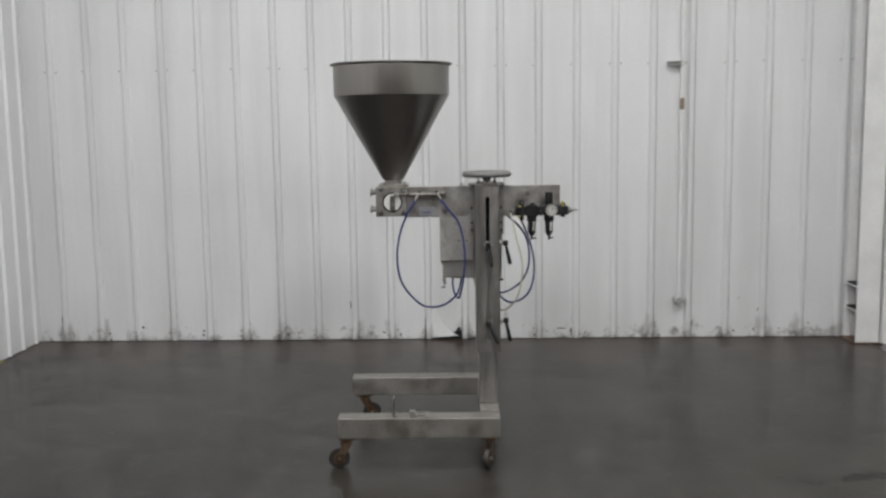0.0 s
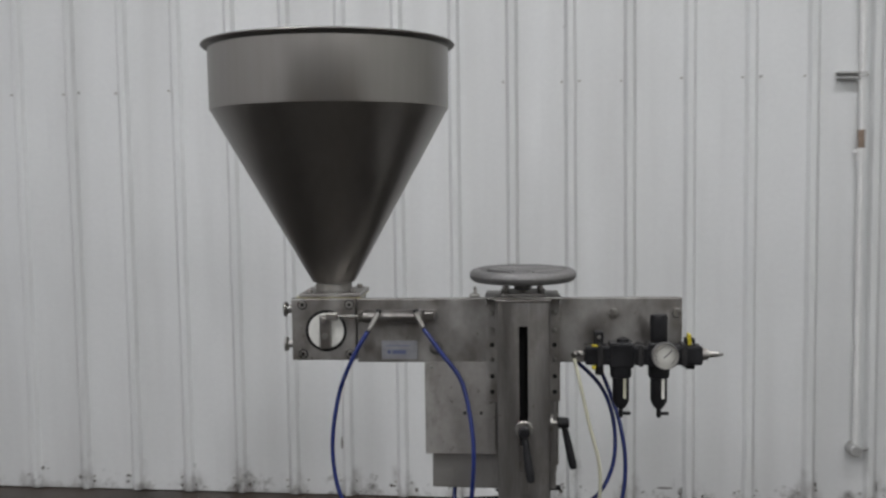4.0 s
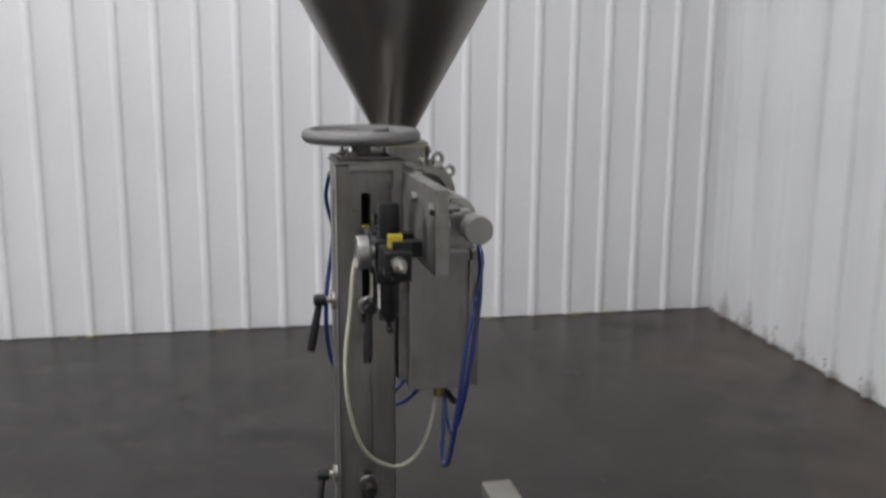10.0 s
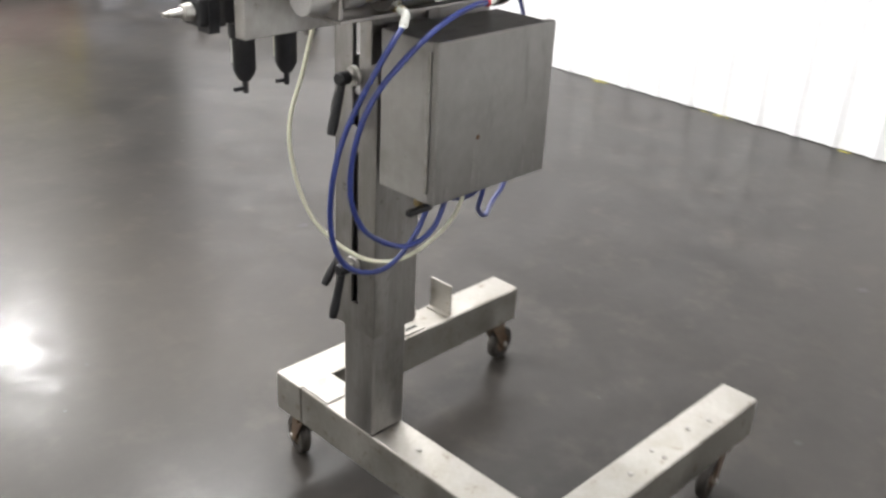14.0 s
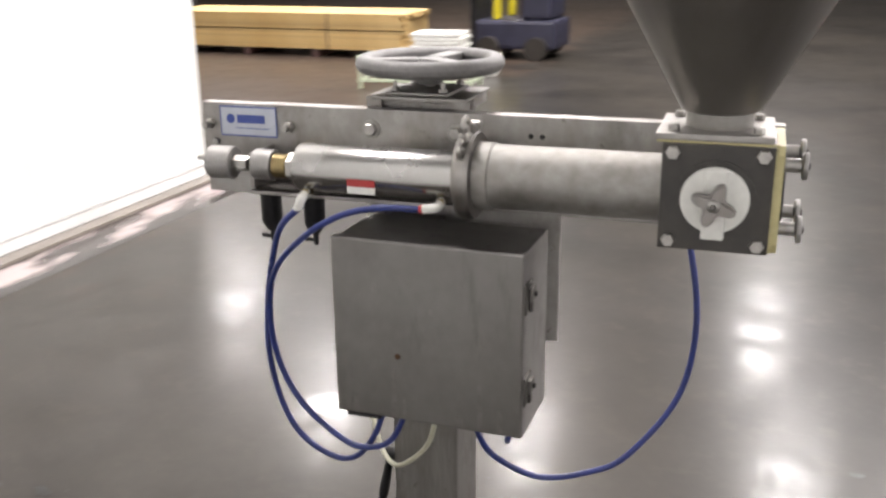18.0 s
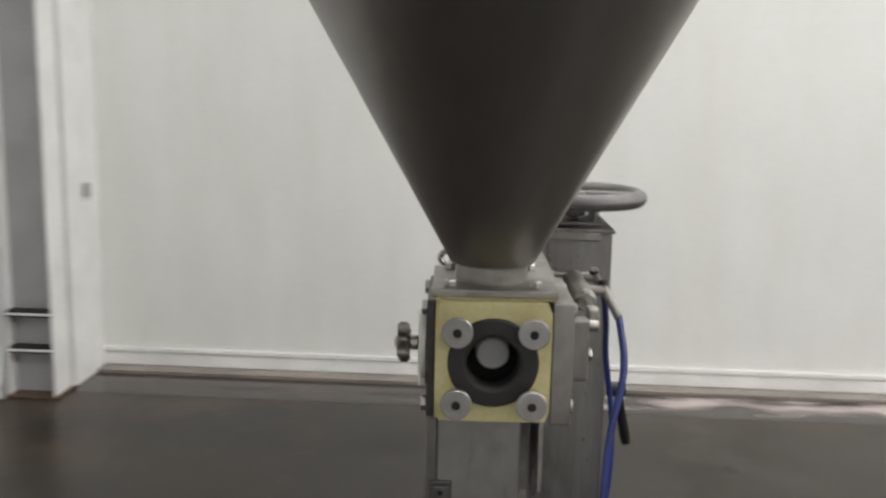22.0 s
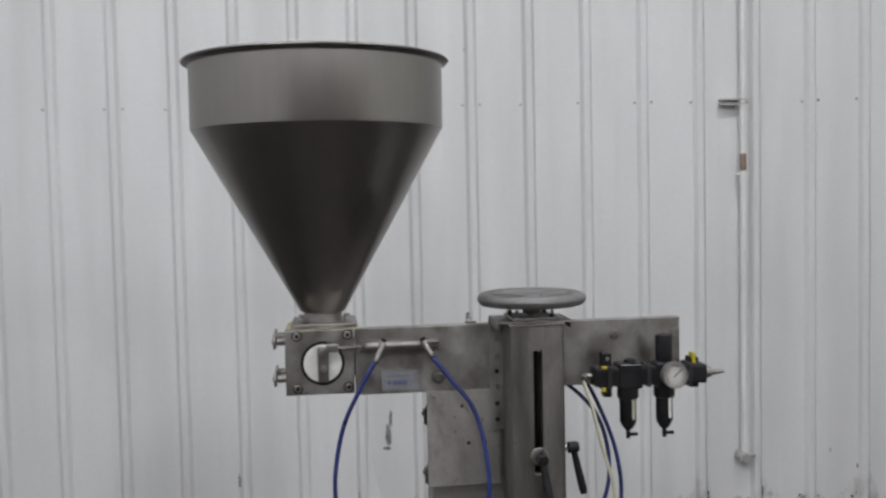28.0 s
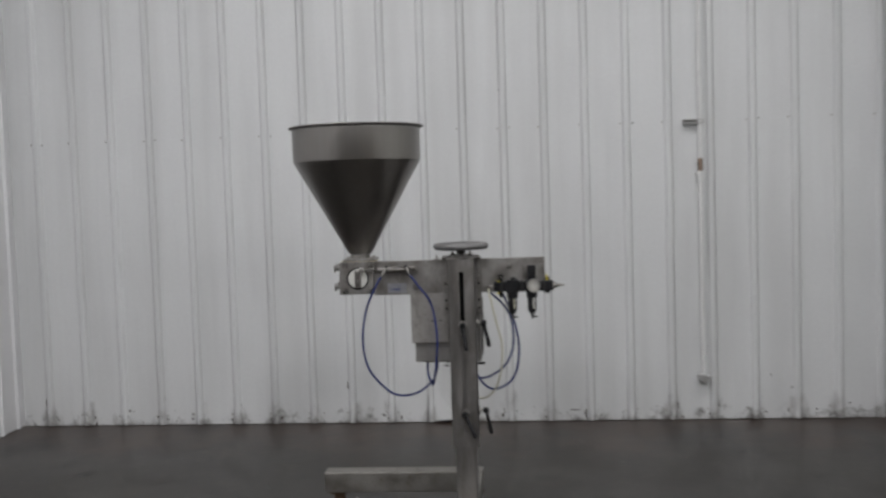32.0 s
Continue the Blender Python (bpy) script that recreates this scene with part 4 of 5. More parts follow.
# product cylinder, clamp and air cylinder behind the plate
AY, AZ = .166, 1.352
mp("product_cylinder", bm_lathe([(0, -.4275), (.051, -.4275), (.051, -.165), (.0535, -.163), (.0535, -.139), (0, -.139)], (0, AY, AZ), "x", 64), DULL, label="dull stainless product cylinder")
clampr = mp("clamp_ring", bm_lathe([(.050, -.138), (.068, -.138), (.071, -.132), (.071, -.118), (.068, -.112), (.050, -.112)], (0, AY, AZ), "x", 64), STEEL, label="hinged pipe clamp with wing nut")
for dy in (-.008, .008):
    part("clamp_ear", bm_box(-.136, -.114, AY + dy - .005, AY + dy + .005, AZ + .058, AZ + .084, .003), STEEL, clampr, m=UP)
part("clamp_screw", bm_cyl(.005, -.022, .040, (-.125, AY, AZ + .066), "y", 14), BOLT, clampr, m=UP)
part("nut_barrel", bm_cyl(.009, .018, .040, (-.125, AY, AZ + .066), "y", 18), BOLT, clampr, m=UP)
for w in (-1, 1):
    eye_at = Matrix.Translation((-.125, AY + .040, AZ + .066)) @ Matrix.Rotation(radians(-48), 4, "X") @ Matrix.Translation((0, w * .021, .004))
    part("wing", bm_lathe([(.0115 + .0048 * math.cos(2 * math.pi * k / 10), .0048 * math.sin(2 * math.pi * k / 10)) for k in range(11)], (0, 0, 0), "x", 24), BOLT, clampr, m=UP @ eye_at)
part("hinge_pin", bm_cyl(.006, -.139, -.111, (0, AY - .012, AZ + .080), "x", 16), BOLT, clampr, m=UP)
mp("air_cylinder", bm_lathe([(0, -.1115), (.040, -.1115), (.0415, -.108), (.0415, .168), (.040, .172), (.024, .172), (.024, .182), (0, .182)], (0, AY, AZ - .006), "x", 64), POLISH, label="polished round air cylinder")
mp("cylinder_label", bm_box(.024, .072, AY + .0405, AY + .0425, AZ - .022, AZ - .010), REDL)
mp("cylinder_label", bm_box(.024, .072, AY + .0395, AY + .0420, AZ - .034, AZ - .0225), WHITEP)
mp("rod_nut", bm_hex(.024, .182, .195, (0, AY, AZ - .006), "x"), BOLT)
mp("brass_bush", bm_cyl(.021, .195, .222, (0, AY, AZ - .006), "x"), BRASS)
mp("stroke_stop", bm_cyl(.027, .222, .258, (0, AY, AZ - .006), "x"), KNOB, label="knurled aluminium stop nut")
mp("jam_nut", bm_hex(.014, .272, .300, (0, AY, AZ - .006), "x"), BOLT)
mp("stroke_knob", bm_join(bm_cyl(.0285, .300, .344, (0, AY, AZ - .006), "x"), bm_cyl(.004, .344, .3445, (0, AY, AZ - .006), "x", 12)), KNOB, label="round aluminium adjusting knob")
mp("rod_bracket", bm_box(.260, .268, PY1 + .001, AY + .008, AZ - .0495, AZ + .014, .002), STEEL)
mp("bracket_rail", bm_box(-.10, .268, PY1 + .001, AY + .012, AZ - .056, AZ - .050, .001), STEEL)

# control box
QX0, QX1, QY0, QY1, QZ0, QZ1 = -.238, .080, .093, .252, .940, 1.254
UPB = Matrix.Rotation(radians(0.8), 4, "Z")
cbox = mp("control_box", bm_box(QX0 - .003, QX1, QY0, QY1 - .020, QZ0 - .004, QZ1 - .004, .004), BODYM, label="stainless control box with hinged door", m=UPB)
part("box_door", bm_box(QX0 - .004, QX1 + .004, QY1 - .0195, QY1, QZ0, QZ1, .0042, 3), BOXM, cbox, m=UPB)
part("door_boss", bm_cyl(.005, QY1 + .0002, QY1 + .0015, (-.03, 0, 1.056), "y", 16), FORKM, cbox, m=UPB)
SMUDGE = mat("smudged_stainless", (0.30, 0.29, 0.28), 0.44, 1.0, 0.1, 60, 150, 0.02, color2=(0.24, 0.23, 0.22))
smudge_rng = random.Random(21)
for sx, z0, z1, w in ((-.205, .945, .985, .006), (-.172, .945, 1.025, .005), (-.135, .944, .965, .010), (-.04, .944, .985, .004), (-.022, .944, 1.035, .006), (.048, .944, .972, .008), (.01, 1.165, 1.18, .006), (-.09, 1.135, 1.147, .005)):
    drip = [(sx + smudge_rng.uniform(-.2, .2) * w - w * (1 - .5 * k / 5), z0 + (z1 - z0) * k / 5) for k in range(6)]
    drip += [(sx + smudge_rng.uniform(-.2, .2) * w + w * (1 - .5 * k / 5), z0 + (z1 - z0) * k / 5) for k in range(5, -1, -1)]
    part("smudge", bm_prism(drip, QY1 + .0001, QY1 + .0004), SMUDGE, cbox, m=UPB)
for lz in (1.178, 1.020):
    l = part("latch", bm_box(QX0 - .0075, QX0 - .0035, QY1 - .046, QY1 - .008, lz - .026, lz + .024, .0015), RIM, cbox, "dark latch plate", m=UPB)
    part("latch_hook", bm_box(QX0 - .015, QX0 - .0077, QY1 - .040, QY1 - .014, lz - .006, lz + .018, .003), RIM, l, m=UPB)
    part("latch_lever", bm_box(QX0 - .013, QX0 - .0077, QY1 - .033, QY1 - .021, lz - .024, lz - .0065, .002), DARKPLATE, l, m=UPB)
    part("latch_screw", bm_cyl(.0045, -.004, 0, (QX0 - .0152, QY1 - .027, lz + .006), "x", 12), HOLE, l, m=UPB)
part("hinge", bm_cyl(.004, QZ0 + .02, QZ1 - .02, (QX1 + .005, QY1 - .022, 0), "z", 10), DULL, cbox, m=UPB)
part("gland_plate", bm_box(-.20, .04, QY0 + .02, QY1 - .04, QZ0 - .010, QZ0 - .0045), DULL, cbox, m=UPB)
# flat cover on the front of the box, between plate and post
mp("cover_plate", bm_box(-.252, -.072, .058, .064, 1.035, 1.274, .001), COVER)
for hx, hz in ((-.165, 1.235), (-.150, 1.142), (-.108, 1.142), (-.235, 1.262), (-.085, 1.262)):
    mp("cover_screw", bm_cyl(.0045, .0555, .0579, (hx, 0, hz), "y", 12), BOLT if hz > 1.25 else HOLE)
mp("box_carrier", bm_box(-.05, .05, .0642, .0918, .95, 1.25, .002), DULL)
v = mp("shutoff_valve", bm_cyl(.012, .905, .944, (.045, .16, 0), "z", 18), BRASS)
part("valve_lever", bm_box(.035, .10, .175, .189, .902, .914, .003), BLACKP, v, m=UP)

# small actuator on the front
EY = .020
act = mp("valve_cylinder", bm_lathe([(0, -.402), (.013, -.402), (.0160, -.398), (.0165, -.395), (.0165, -.386), (.0158, -.385), (.0158, -.262), (.0165, -.261), (.0165, -.252), (.012, -.247), (0, -.247)], (0, EY - .001, 1.398), "x", 36), STEEL, label="small round air cylinder")
part("rod", bm_cyl(.004, -.470, -.376, (0, EY, 1.398), "x", 12), POLISH, act, m=UP)
part("rod_eye", bm_box(-.496, -.466, EY - .008, EY + .008, 1.388, 1.408, .004), BOLT, act, m=UP)
part("nose_nut", bm_hex(.0145, -.414, -.4025, (0, EY - .001, 1.398), "x"), BOLT, act, m=UP)
part("pivot_bracket", bm_box(-.250, -.222, EY - .006, PY0 - .0005, 1.388, 1.408, .003), STEEL, act, m=UP)
mp("plate_knob", bm_lathe([(0, .050), (.009, .050), (.012, .053), (.012, .060), (.017, .0605), (.017, .0655), (0, .0655)], (-.222, 0, 1.31), "y", 24), RIM)


def elbow(p, q, r, material, parent):
    return mp("elbow_fitting", bm_tube([p, ((p[0] * 2 + q[0]) / 3, (p[1] * 2 + q[1]) / 3, (p[2] * 2 + q[2]) / 3), q], r, 14, 4), material, parent)


elbow((-.358, EY - .030, 1.412), (-.382, -.034, 1.368), .0066, DULL, None)
elbow((-.266, EY - .030, 1.412), (-.244, -.032, 1.374), .0066, DULL, None)
for fx, way in ((-.358, -.024), (-.266, .022)):
    mp("fitting_cap", bm_cyl(.0072, -.004, .004, (0, 0, 0), "z", 16), BLACKP, m=UP @ Matrix.Translation((fx, EY - .031, 1.4155)) @ Matrix.Rotation(-way * 22, 4, "Y"))
    mp("swivel_boss", bm_cyl(.0080, EY - .036, EY, (fx + way * .18, 0, 1.405), "y", 16), DULL)
HR = .0054
WORLD = Matrix.Identity(4)
mp("hose", bm_tube([(-.3810, -.0447, 1.368), (-.420, -.050, 1.30), (-.462, -.028, 1.20), (-.482, -.02, 1.06), (-.459, -.01, .925), (-.382, .03, .817), (-.319, .05, .782), (-.239, .10, .784), (-.170, .14, .832), (-.148, .17, .888), (-.14, .18, .945)], HR), BLUE, label="blue air hose", m=WORLD)
mp("hose", bm_tube([(-.2434, -.0359, 1.374), (-.200, -.046, 1.318), (-.146, -.055, 1.24), (-.120, -.075, 1.10), (-.128, -.065, .955), (-.150, .0, .850), (-.166, .06, .832), (-.180, .105, .850), (-.19, .13, .89), (-.188, .145, .945)], HR), BLUE, label="blue air hose", m=WORLD)
# back elbows and hoses
e1 = mp("elbow_fitting", bm_tube([(.150, AY + .030, AZ - .040), (.152, AY + .046, AZ - .046), (.158, AY + .049, AZ - .062)], .0078, 14, 5), WHITEP, label="white push-in elbow fitting")
e2 = mp("elbow_fitting", bm_tube([(-.085, AY + .030, AZ - .040), (-.081, AY + .047, AZ - .045), (-.060, AY + .051, AZ - .049)], .0078, 14, 5), WHITEP, label="white push-in elbow fitting")
for e, ring, way in ((e1, (.159, AY + .049, AZ - .064), "z"), (e2, (-.058, AY + .051, AZ - .049), "x")):
    part("release_ring", bm_cyl(.0082, -.003, .003, ring, way, 18), REDL if e is e2 else WHITEP, e, m=UP)
for sx in (.150, -.085):
    part("brass_stub", bm_cyl(.0075, AY + .012, AY + .040, (sx, 0, AZ - .040), "y", 6), BRASS, e1 if sx > 0 else e2, m=UP)
mp("hose", bm_tube([(.159, AY + .049, AZ - .064), (.195, .215, 1.25), (.230, .19, 1.17), (.257, .165, 1.08), (.268, .15, .98), (.254, .14, .88), (.215, .14, .815), (.15, .145, .785), (.10, .155, .80), (.055, .17, .86), (.025, .18, .945)], HR), BLUE, label="blue air hose")
mp("hose", bm_tube([(-.058, AY + .051, AZ - .049), (.01, .235, 1.305), (.08, .235, 1.285), (.15, .225, 1.24), (.215, .205, 1.17), (.242, .185, 1.08), (.238, .17, .98), (.200, .165, .90), (.135, .17, .85), (.08, .178, .835), (.02, .182, .86), (-.02, .185, .945)], HR), BLUE, label="blue air hose")
mp("hose", bm_tube([(.122, -.012, 1.305), (.134, -.045, 1.25), (.155, -.06, 1.15), (.18, -.075, 1.04), (.175, -.065, .93), (.15, -.03, .83), (.10, .04, .765), (.05, .10, .76), (0, .145, .80), (-.05, .175, .865), (-.07, .185, .945)], HR * .82), CREAM, label="cream air hose")
for gx, gy in ((-.134, .185), (-.183, .152), (.025, .18), (-.02, .185), (-.07, .185)):
    mp("hose_gland", bm_cyl(.010, .928, .944, (gx, gy, 0), "z", 14), BLACKP)

# filter and regulator set
UP = SWIVEL
FY = .004
frl = mp("air_regulator", bm_box(.150, .432, FY - .026, FY + .026, 1.283, 1.330, .006), BLACKP, label="black filter regulator with gauge")
for bx, zz, rr in ((.238, 1.175, .0205), (.330, 1.175, .0205)):
    bw = part("bowl", bm_lathe([(0, zz - .004), (.010, zz - .002), (rr - .003, zz + .010), (rr, zz + .018), (rr, 1.284), (0, 1.284)], (bx, FY, 0), seg=28), BLACKP, frl, m=UP)
    part("collar", bm_lathe([(rr, 1.248), (.0245, 1.250), (.026, 1.256), (.026, 1.283), (rr, 1.2835)], (bx, FY, 0), seg=28), BLACKP, bw, m=UP)
    part("drain_cock", bm_join(bm_cyl(.0055, zz - .026, zz, (bx, FY, 0), "z", 14), bm_box(bx - .003, bx + .024, FY - .004, FY + .004, zz - .020, zz - .012, .002)), BLACKP, bw, m=UP)
    part("sight_strip", bm_box(bx + .004, bx + .011, FY - .0225, FY - .019, zz + .025, 1.27, .001), CREAM if bx < .3 else DIAL, bw, m=UP)
part("regulator_knob", bm_lathe([(0, 1.33), (.018, 1.33), (.021, 1.345), (.0215, 1.395), (.019, 1.404), (0, 1.404)], (.330, FY, 0), seg=28), BLACKP, frl, m=UP)
for bx, w in ((.238, .030), (.330, .028)):
    part("head_block", bm_box(bx - w, bx + w, FY - .030, FY + .027, 1.276, 1.338, .007, 3), BLACKP, frl, m=UP)
for bx in (.186, .284, .388):
    part("joint_ring", bm_box(bx - .006, bx + .006, FY - .029, FY + .028, 1.280, 1.334, .003), RUBBER_RING, frl, m=UP)
part("lug_foot", bm_box(.176, .196, FY - .010, FY + .020, 1.255, 1.279, .003), BLACKP, frl, m=UP)
part("lubricator_dome", bm_lathe([(0, 1.33), (.016, 1.33), (.014, 1.345), (0, 1.350)], (.243, FY, 0), seg=24), BLACKP, frl, m=UP)
for bx, hz in ((.185, 1.362), (.405, 1.345)):
    part("mount_lug", bm_box(bx - .011, bx + .011, FY - .008, FY + .028, 1.27, hz, .003), BLACKP, frl, m=UP)
    part("lug_screw", bm_cyl(.005, FY - .0095, FY - .008, (bx, 0, hz - .012), "y", 14), BOLT, frl, m=UP)
part("yellow_clip", bm_box(.166, .180, FY - .028, FY - .014, 1.329, 1.3335, .001), YELLOW, frl, "yellow locking clip", m=UP)
part("yellow_clip", bm_box(.166, .176, FY - .0285, FY - .016, 1.273, 1.282, .002), YELLOW, frl, "yellow locking clip", m=UP)
part("yellow_clip", bm_box(.398, .406, FY - .015, FY + .013, 1.3305, 1.357, .002), YELLOW, frl, "yellow locking clip", m=UP)
part("inlet_plug", bm_lathe([(0, .432), (.016, .432), (.013, .448), (.008, .450), (.006, .474), (.004, .476), (.004, .484), (0, .484)], (0, FY, 1.306), "x", 20), BOLT, frl, "steel hose nipple", m=UP)
part("outlet_elbow", bm_tube([(.152, FY, 1.306), (.132, FY, 1.308), (.122, -.012, 1.304)], .0068, 14, 4), BOLT, frl, m=UP)
for bx in (.200, .290):
    part("spacer", bm_box(bx - .014, bx + .014, FY + .0265, PY0 + .008, 1.290, 1.322, .002), BLACKP, frl, m=UP)
G = (.338, -.012, 1.312)
g = part("gauge", bm_lathe([(0, -.010), (.012, -.010), (.012, -.026), (.022, -.026), (.0315, -.030), (.0325, -.046), (.0315, -.052), (.0302, -.052), (.0302, -.046), (0, -.046)], (G[0], FY + G[1], G[2]), "y", 48), ALU, frl, "round pressure gauge", m=UP)
part("dial", bm_cyl(.0301, -.0468, -.0461, (G[0], FY + G[1], G[2]), "y", 40, 0), DIAL, g, m=UP)
part("needle", bm_box(-.0012, .0012, FY - .0482, FY - .0475, -.006, .021), INK, g, m=UP @ Matrix.Translation(G) @ Matrix.Rotation(radians(48), 4, "Y"))
for k in range(21):
    a = radians(-135 + 13.5 * k)
    part("dial_mark", bm_box(-.0005, .0005, FY - .0480, FY - .0474, .021, .0255), INK, g, m=UP @ Matrix.Translation(G) @ Matrix.Rotation(a, 4, "Y"))

# name plates
UP = HEAD
sign = mp("name_plate", bm_box(.252, .364, PY1 + .0006, PY1 + .0022, 1.377, 1.431), SIGN, label="silver and blue name plate")
for z0, z1, x0, x1 in ((1.4285, 1.431, .252, .364), (1.377, 1.3795, .252, .364), (1.3797, 1.4283, .252, .254), (1.3797, 1.4283, .362, .364)):
    part("border", bm_box(x0, x1, PY1 + .0023, PY1 + .0029, z0, z1), BLUEL, sign, m=UP)
part("logo", bm_cyl(.0085, PY1 + .0023, PY1 + .0029, (.343, 0, 1.408), "y", 24), BLUEL, sign, m=UP)
part("logo_bar", bm_box(.275, .330, PY1 + .0023, PY1 + .0029, 1.401, 1.416, .0002), BLUEL, sign, m=UP)
part("print_line", bm_box(.268, .335, PY1 + .0023, PY1 + .0029, 1.391, 1.3925), BLUEL, sign, m=UP)
lab = mp("name_plate", bm_box(-.362, -.270, PY0 - .0022, PY0 - .0006, 1.281, 1.328), FADED, label="small silver name plate")
part("logo_bar", bm_box(-.335, -.30, PY0 - .0029, PY0 - .0023, 1.294, 1.304), FADEDB, lab, m=UP)
part("logo", bm_cyl(.005, PY0 - .0029, PY0 - .0023, (-.343, 0, 1.299), "y", 20), FADEDB, lab, m=UP)
part("print_line", bm_box(-.352, -.29, PY0 - .0029, PY0 - .0023, 1.315, 1.3165), FADEDB, lab, m=UP)

# brackets on the near arm
mp("upright_bracket", bm_join(bm_box(-.500, -.494, -.314, -.232, ZT, ZT + .098, .002), bm_box(-.494, -.48, -.314, -.232, ZT, ZT + .005)), STEEL_BASE, m=BASE_T)
mp("stop_block", bm_box(-.415, -.385, -.318, -.290, ZT, ZT + .035, .003), STEEL_BASE, m=BASE_T)
sp = mp("slotted_pad", bm_box(-.395, -.315, -.318, -.228, ZT + .0005, ZT + .006, .001), STEEL_BASE, m=BASE_T)
for sy in (-.297, -.249):
    part("pad_slot", bm_box(-.378, -.335, sy - .005, sy + .005, ZT + .0058, ZT + .0066), HOLE, sp, m=BASE_T)
for bx, by in ((-.41, .525), (-.41, .560), (-.55, .535), (-.62, .552), (-.30, .542)):
    mp("arm_bolt", bm_cyl(.007, ZT, ZT + .003, (bx, by, 0), "z", 16), DULL, m=BASE_T)
mp("beam_bolt", bm_cyl(.008, ZT, ZT + .003, (0, .16, 0), "z", 16), DULL, m=BASE_T)

# ---------------------------------------------------------------- conduit on the old wall
CX0, CYW = 1.600, YB - 0.045
cond = thing("conduit", "white painted pipe run with a bare copper joint on the wall", "pipe", (CX0, CYW, 0))
part("pipe", bm_cyl(.0145, .335, CEIL, (0, 0, 0), "z", 20), PAINT_POST, cond)
part("bare_joint", bm_cyl(.0175, 1.865, 1.955, (0, 0, 0), "z", 20), COPPER, cond, "bare reddish pipe joint")
part("coupling", bm_join(bm_cyl(.021, 1.80, 1.862, (0, 0, 0), "z", 20), bm_cyl(.009, -.036, -.020, (0, 0, 1.845), "x", 12)), PAINT_POST, cond)
part("strut_channel", bm_join(bm_box(-.118, -.015, -.012, .040, 2.238, 2.246), bm_box(-.118, -.015, -.012, .040, 2.212, 2.220), bm_box(-.118, -.015, .032, .040, 2.2202, 2.2378)), CONDUIT, cond, "short open strut channel")
part("pipe_clamp", bm_join(bm_box(-.02, .024, -.020, .020, 2.216, 2.222), bm_box(-.02, .024, -.020, .020, 2.237, 2.243)), CONDUIT, cond)
part("floor_box", bm_lathe([(0, -.052), (.024, -.052), (.030, -.046), (.030, .040), (0, .040)], (-.01, 0, .328), "y", 28), CONDUIT, cond, "round grey pipe box")
part("nipple", bm_cyl(.011, .02, .062, (0, 0, .330), "x", 16), CONDUIT, cond)

# ---------------------------------------------------------------- fixings, scars and dirt on the setting
rng = random.Random(4)


def chip(bm, c, u, v, w, hgt, n=9):
    """A flat ragged patch spanned by u and v round c."""
    pts = []
    for k in range(n):
        a = 2 * math.pi * k / n
        r = rng.uniform(.45, 1.0)
        pts.append(bm.verts.new(Vector(c) + Vector(u) * (w * r * math.cos(a)) + Vector(v) * (hgt * r * math.sin(a))))
    bm.faces.new(pts)


bm = bmesh.new()
ribs = [RIB0 + .3048 * k for k in range(-13, 10)]
for k, rx in enumerate(ribs):
    for sz in (.08, 2.236, 4.2):
        for sx in ((-.045, .045) if k % 3 == 0 else (-.045,)):
            m = Matrix.Translation((rx + sx, YB - .004, sz + rng.uniform(-.006, .006))) @ AXIS["y"]
            bmesh.ops.create_cone(bm, cap_ends=True, segments=8, radius1=.0065, radius2=.0065, depth=.006, matrix=m)
screws = solid("wall_screw", bm, BOLT, "small zinc wall screws in rows", "screw", "stuff")

RUST = mat("rust_and_grime", (0.13, 0.11, 0.095), 0.8, 0.0, 0.3, 60, 150, 0.1, color2=(0.06, 0.05, 0.04))
bm = bmesh.new()
X1, Z1v = (1, 0, 0), (0, 0, 1)
for rx in ribs:
    if rx > 2.85 or rx < XL:
        continue
    for _ in range(rng.randint(2, 4)):
        side = rng.choice((-1, 1))
        chip(bm, (rx + side * rng.uniform(.034, .075), YB - .0022, .012 + abs(rng.gauss(0, .055))), X1, Z1v, rng.uniform(.003, .014), rng.uniform(.003, .018))
    if rng.random() < .5:
        chip(bm, (rx + rng.choice((-1, 1)) * .037, YB - .0022, rng.uniform(.1, .32)), X1, Z1v, rng.uniform(.004, .009), rng.uniform(.02, .06))
for _ in range(22):
    chip(bm, (rng.uniform(XL + .1, 2.8), YB - .0024, .01 + abs(rng.gauss(0, .035))), X1, Z1v, rng.uniform(.003, .012), rng.uniform(.002, .008))
solid("wall_scar", bm, RUST, "rusty scars and scuffs low on the wall", "scar", "stuff")

SCRATCH = mat("grey_scraped_paint", (0.27, 0.265, 0.26), 0.7, 0.0, 0.3, 40, 120, 0.1, color2=(0.12, 0.115, 0.11))
bm = bmesh.new()
for px, pz, w, hg in ((-.30, .60, .008, .05), (-.315, .50, .014, .06), (-.325, .44, .022, .010), (.64, .085, .05, .006), (.73, .065, .014, .03), (.77, .03, .05, .016),
                      (-1.98, .20, .014, .05), (-1.96, .15, .022, .03), (2.27, .21, .006, .03), (2.10, .33, .004, .012), (1.98, .065, .04, .006), (-2.0, 2.38, .008, .008), (.13, 2.52, .005, .02)):
    for _ in range(3):
        chip(bm, (px + rng.uniform(-.3, .3) * w, YB - rng.uniform(.0026, .0034), pz + rng.uniform(-.3, .3) * hg), X1, Z1v, w, hg)
solid("wall_scratch", bm, SCRATCH, "grey scratches in the wall paint", "scratch", "stuff")

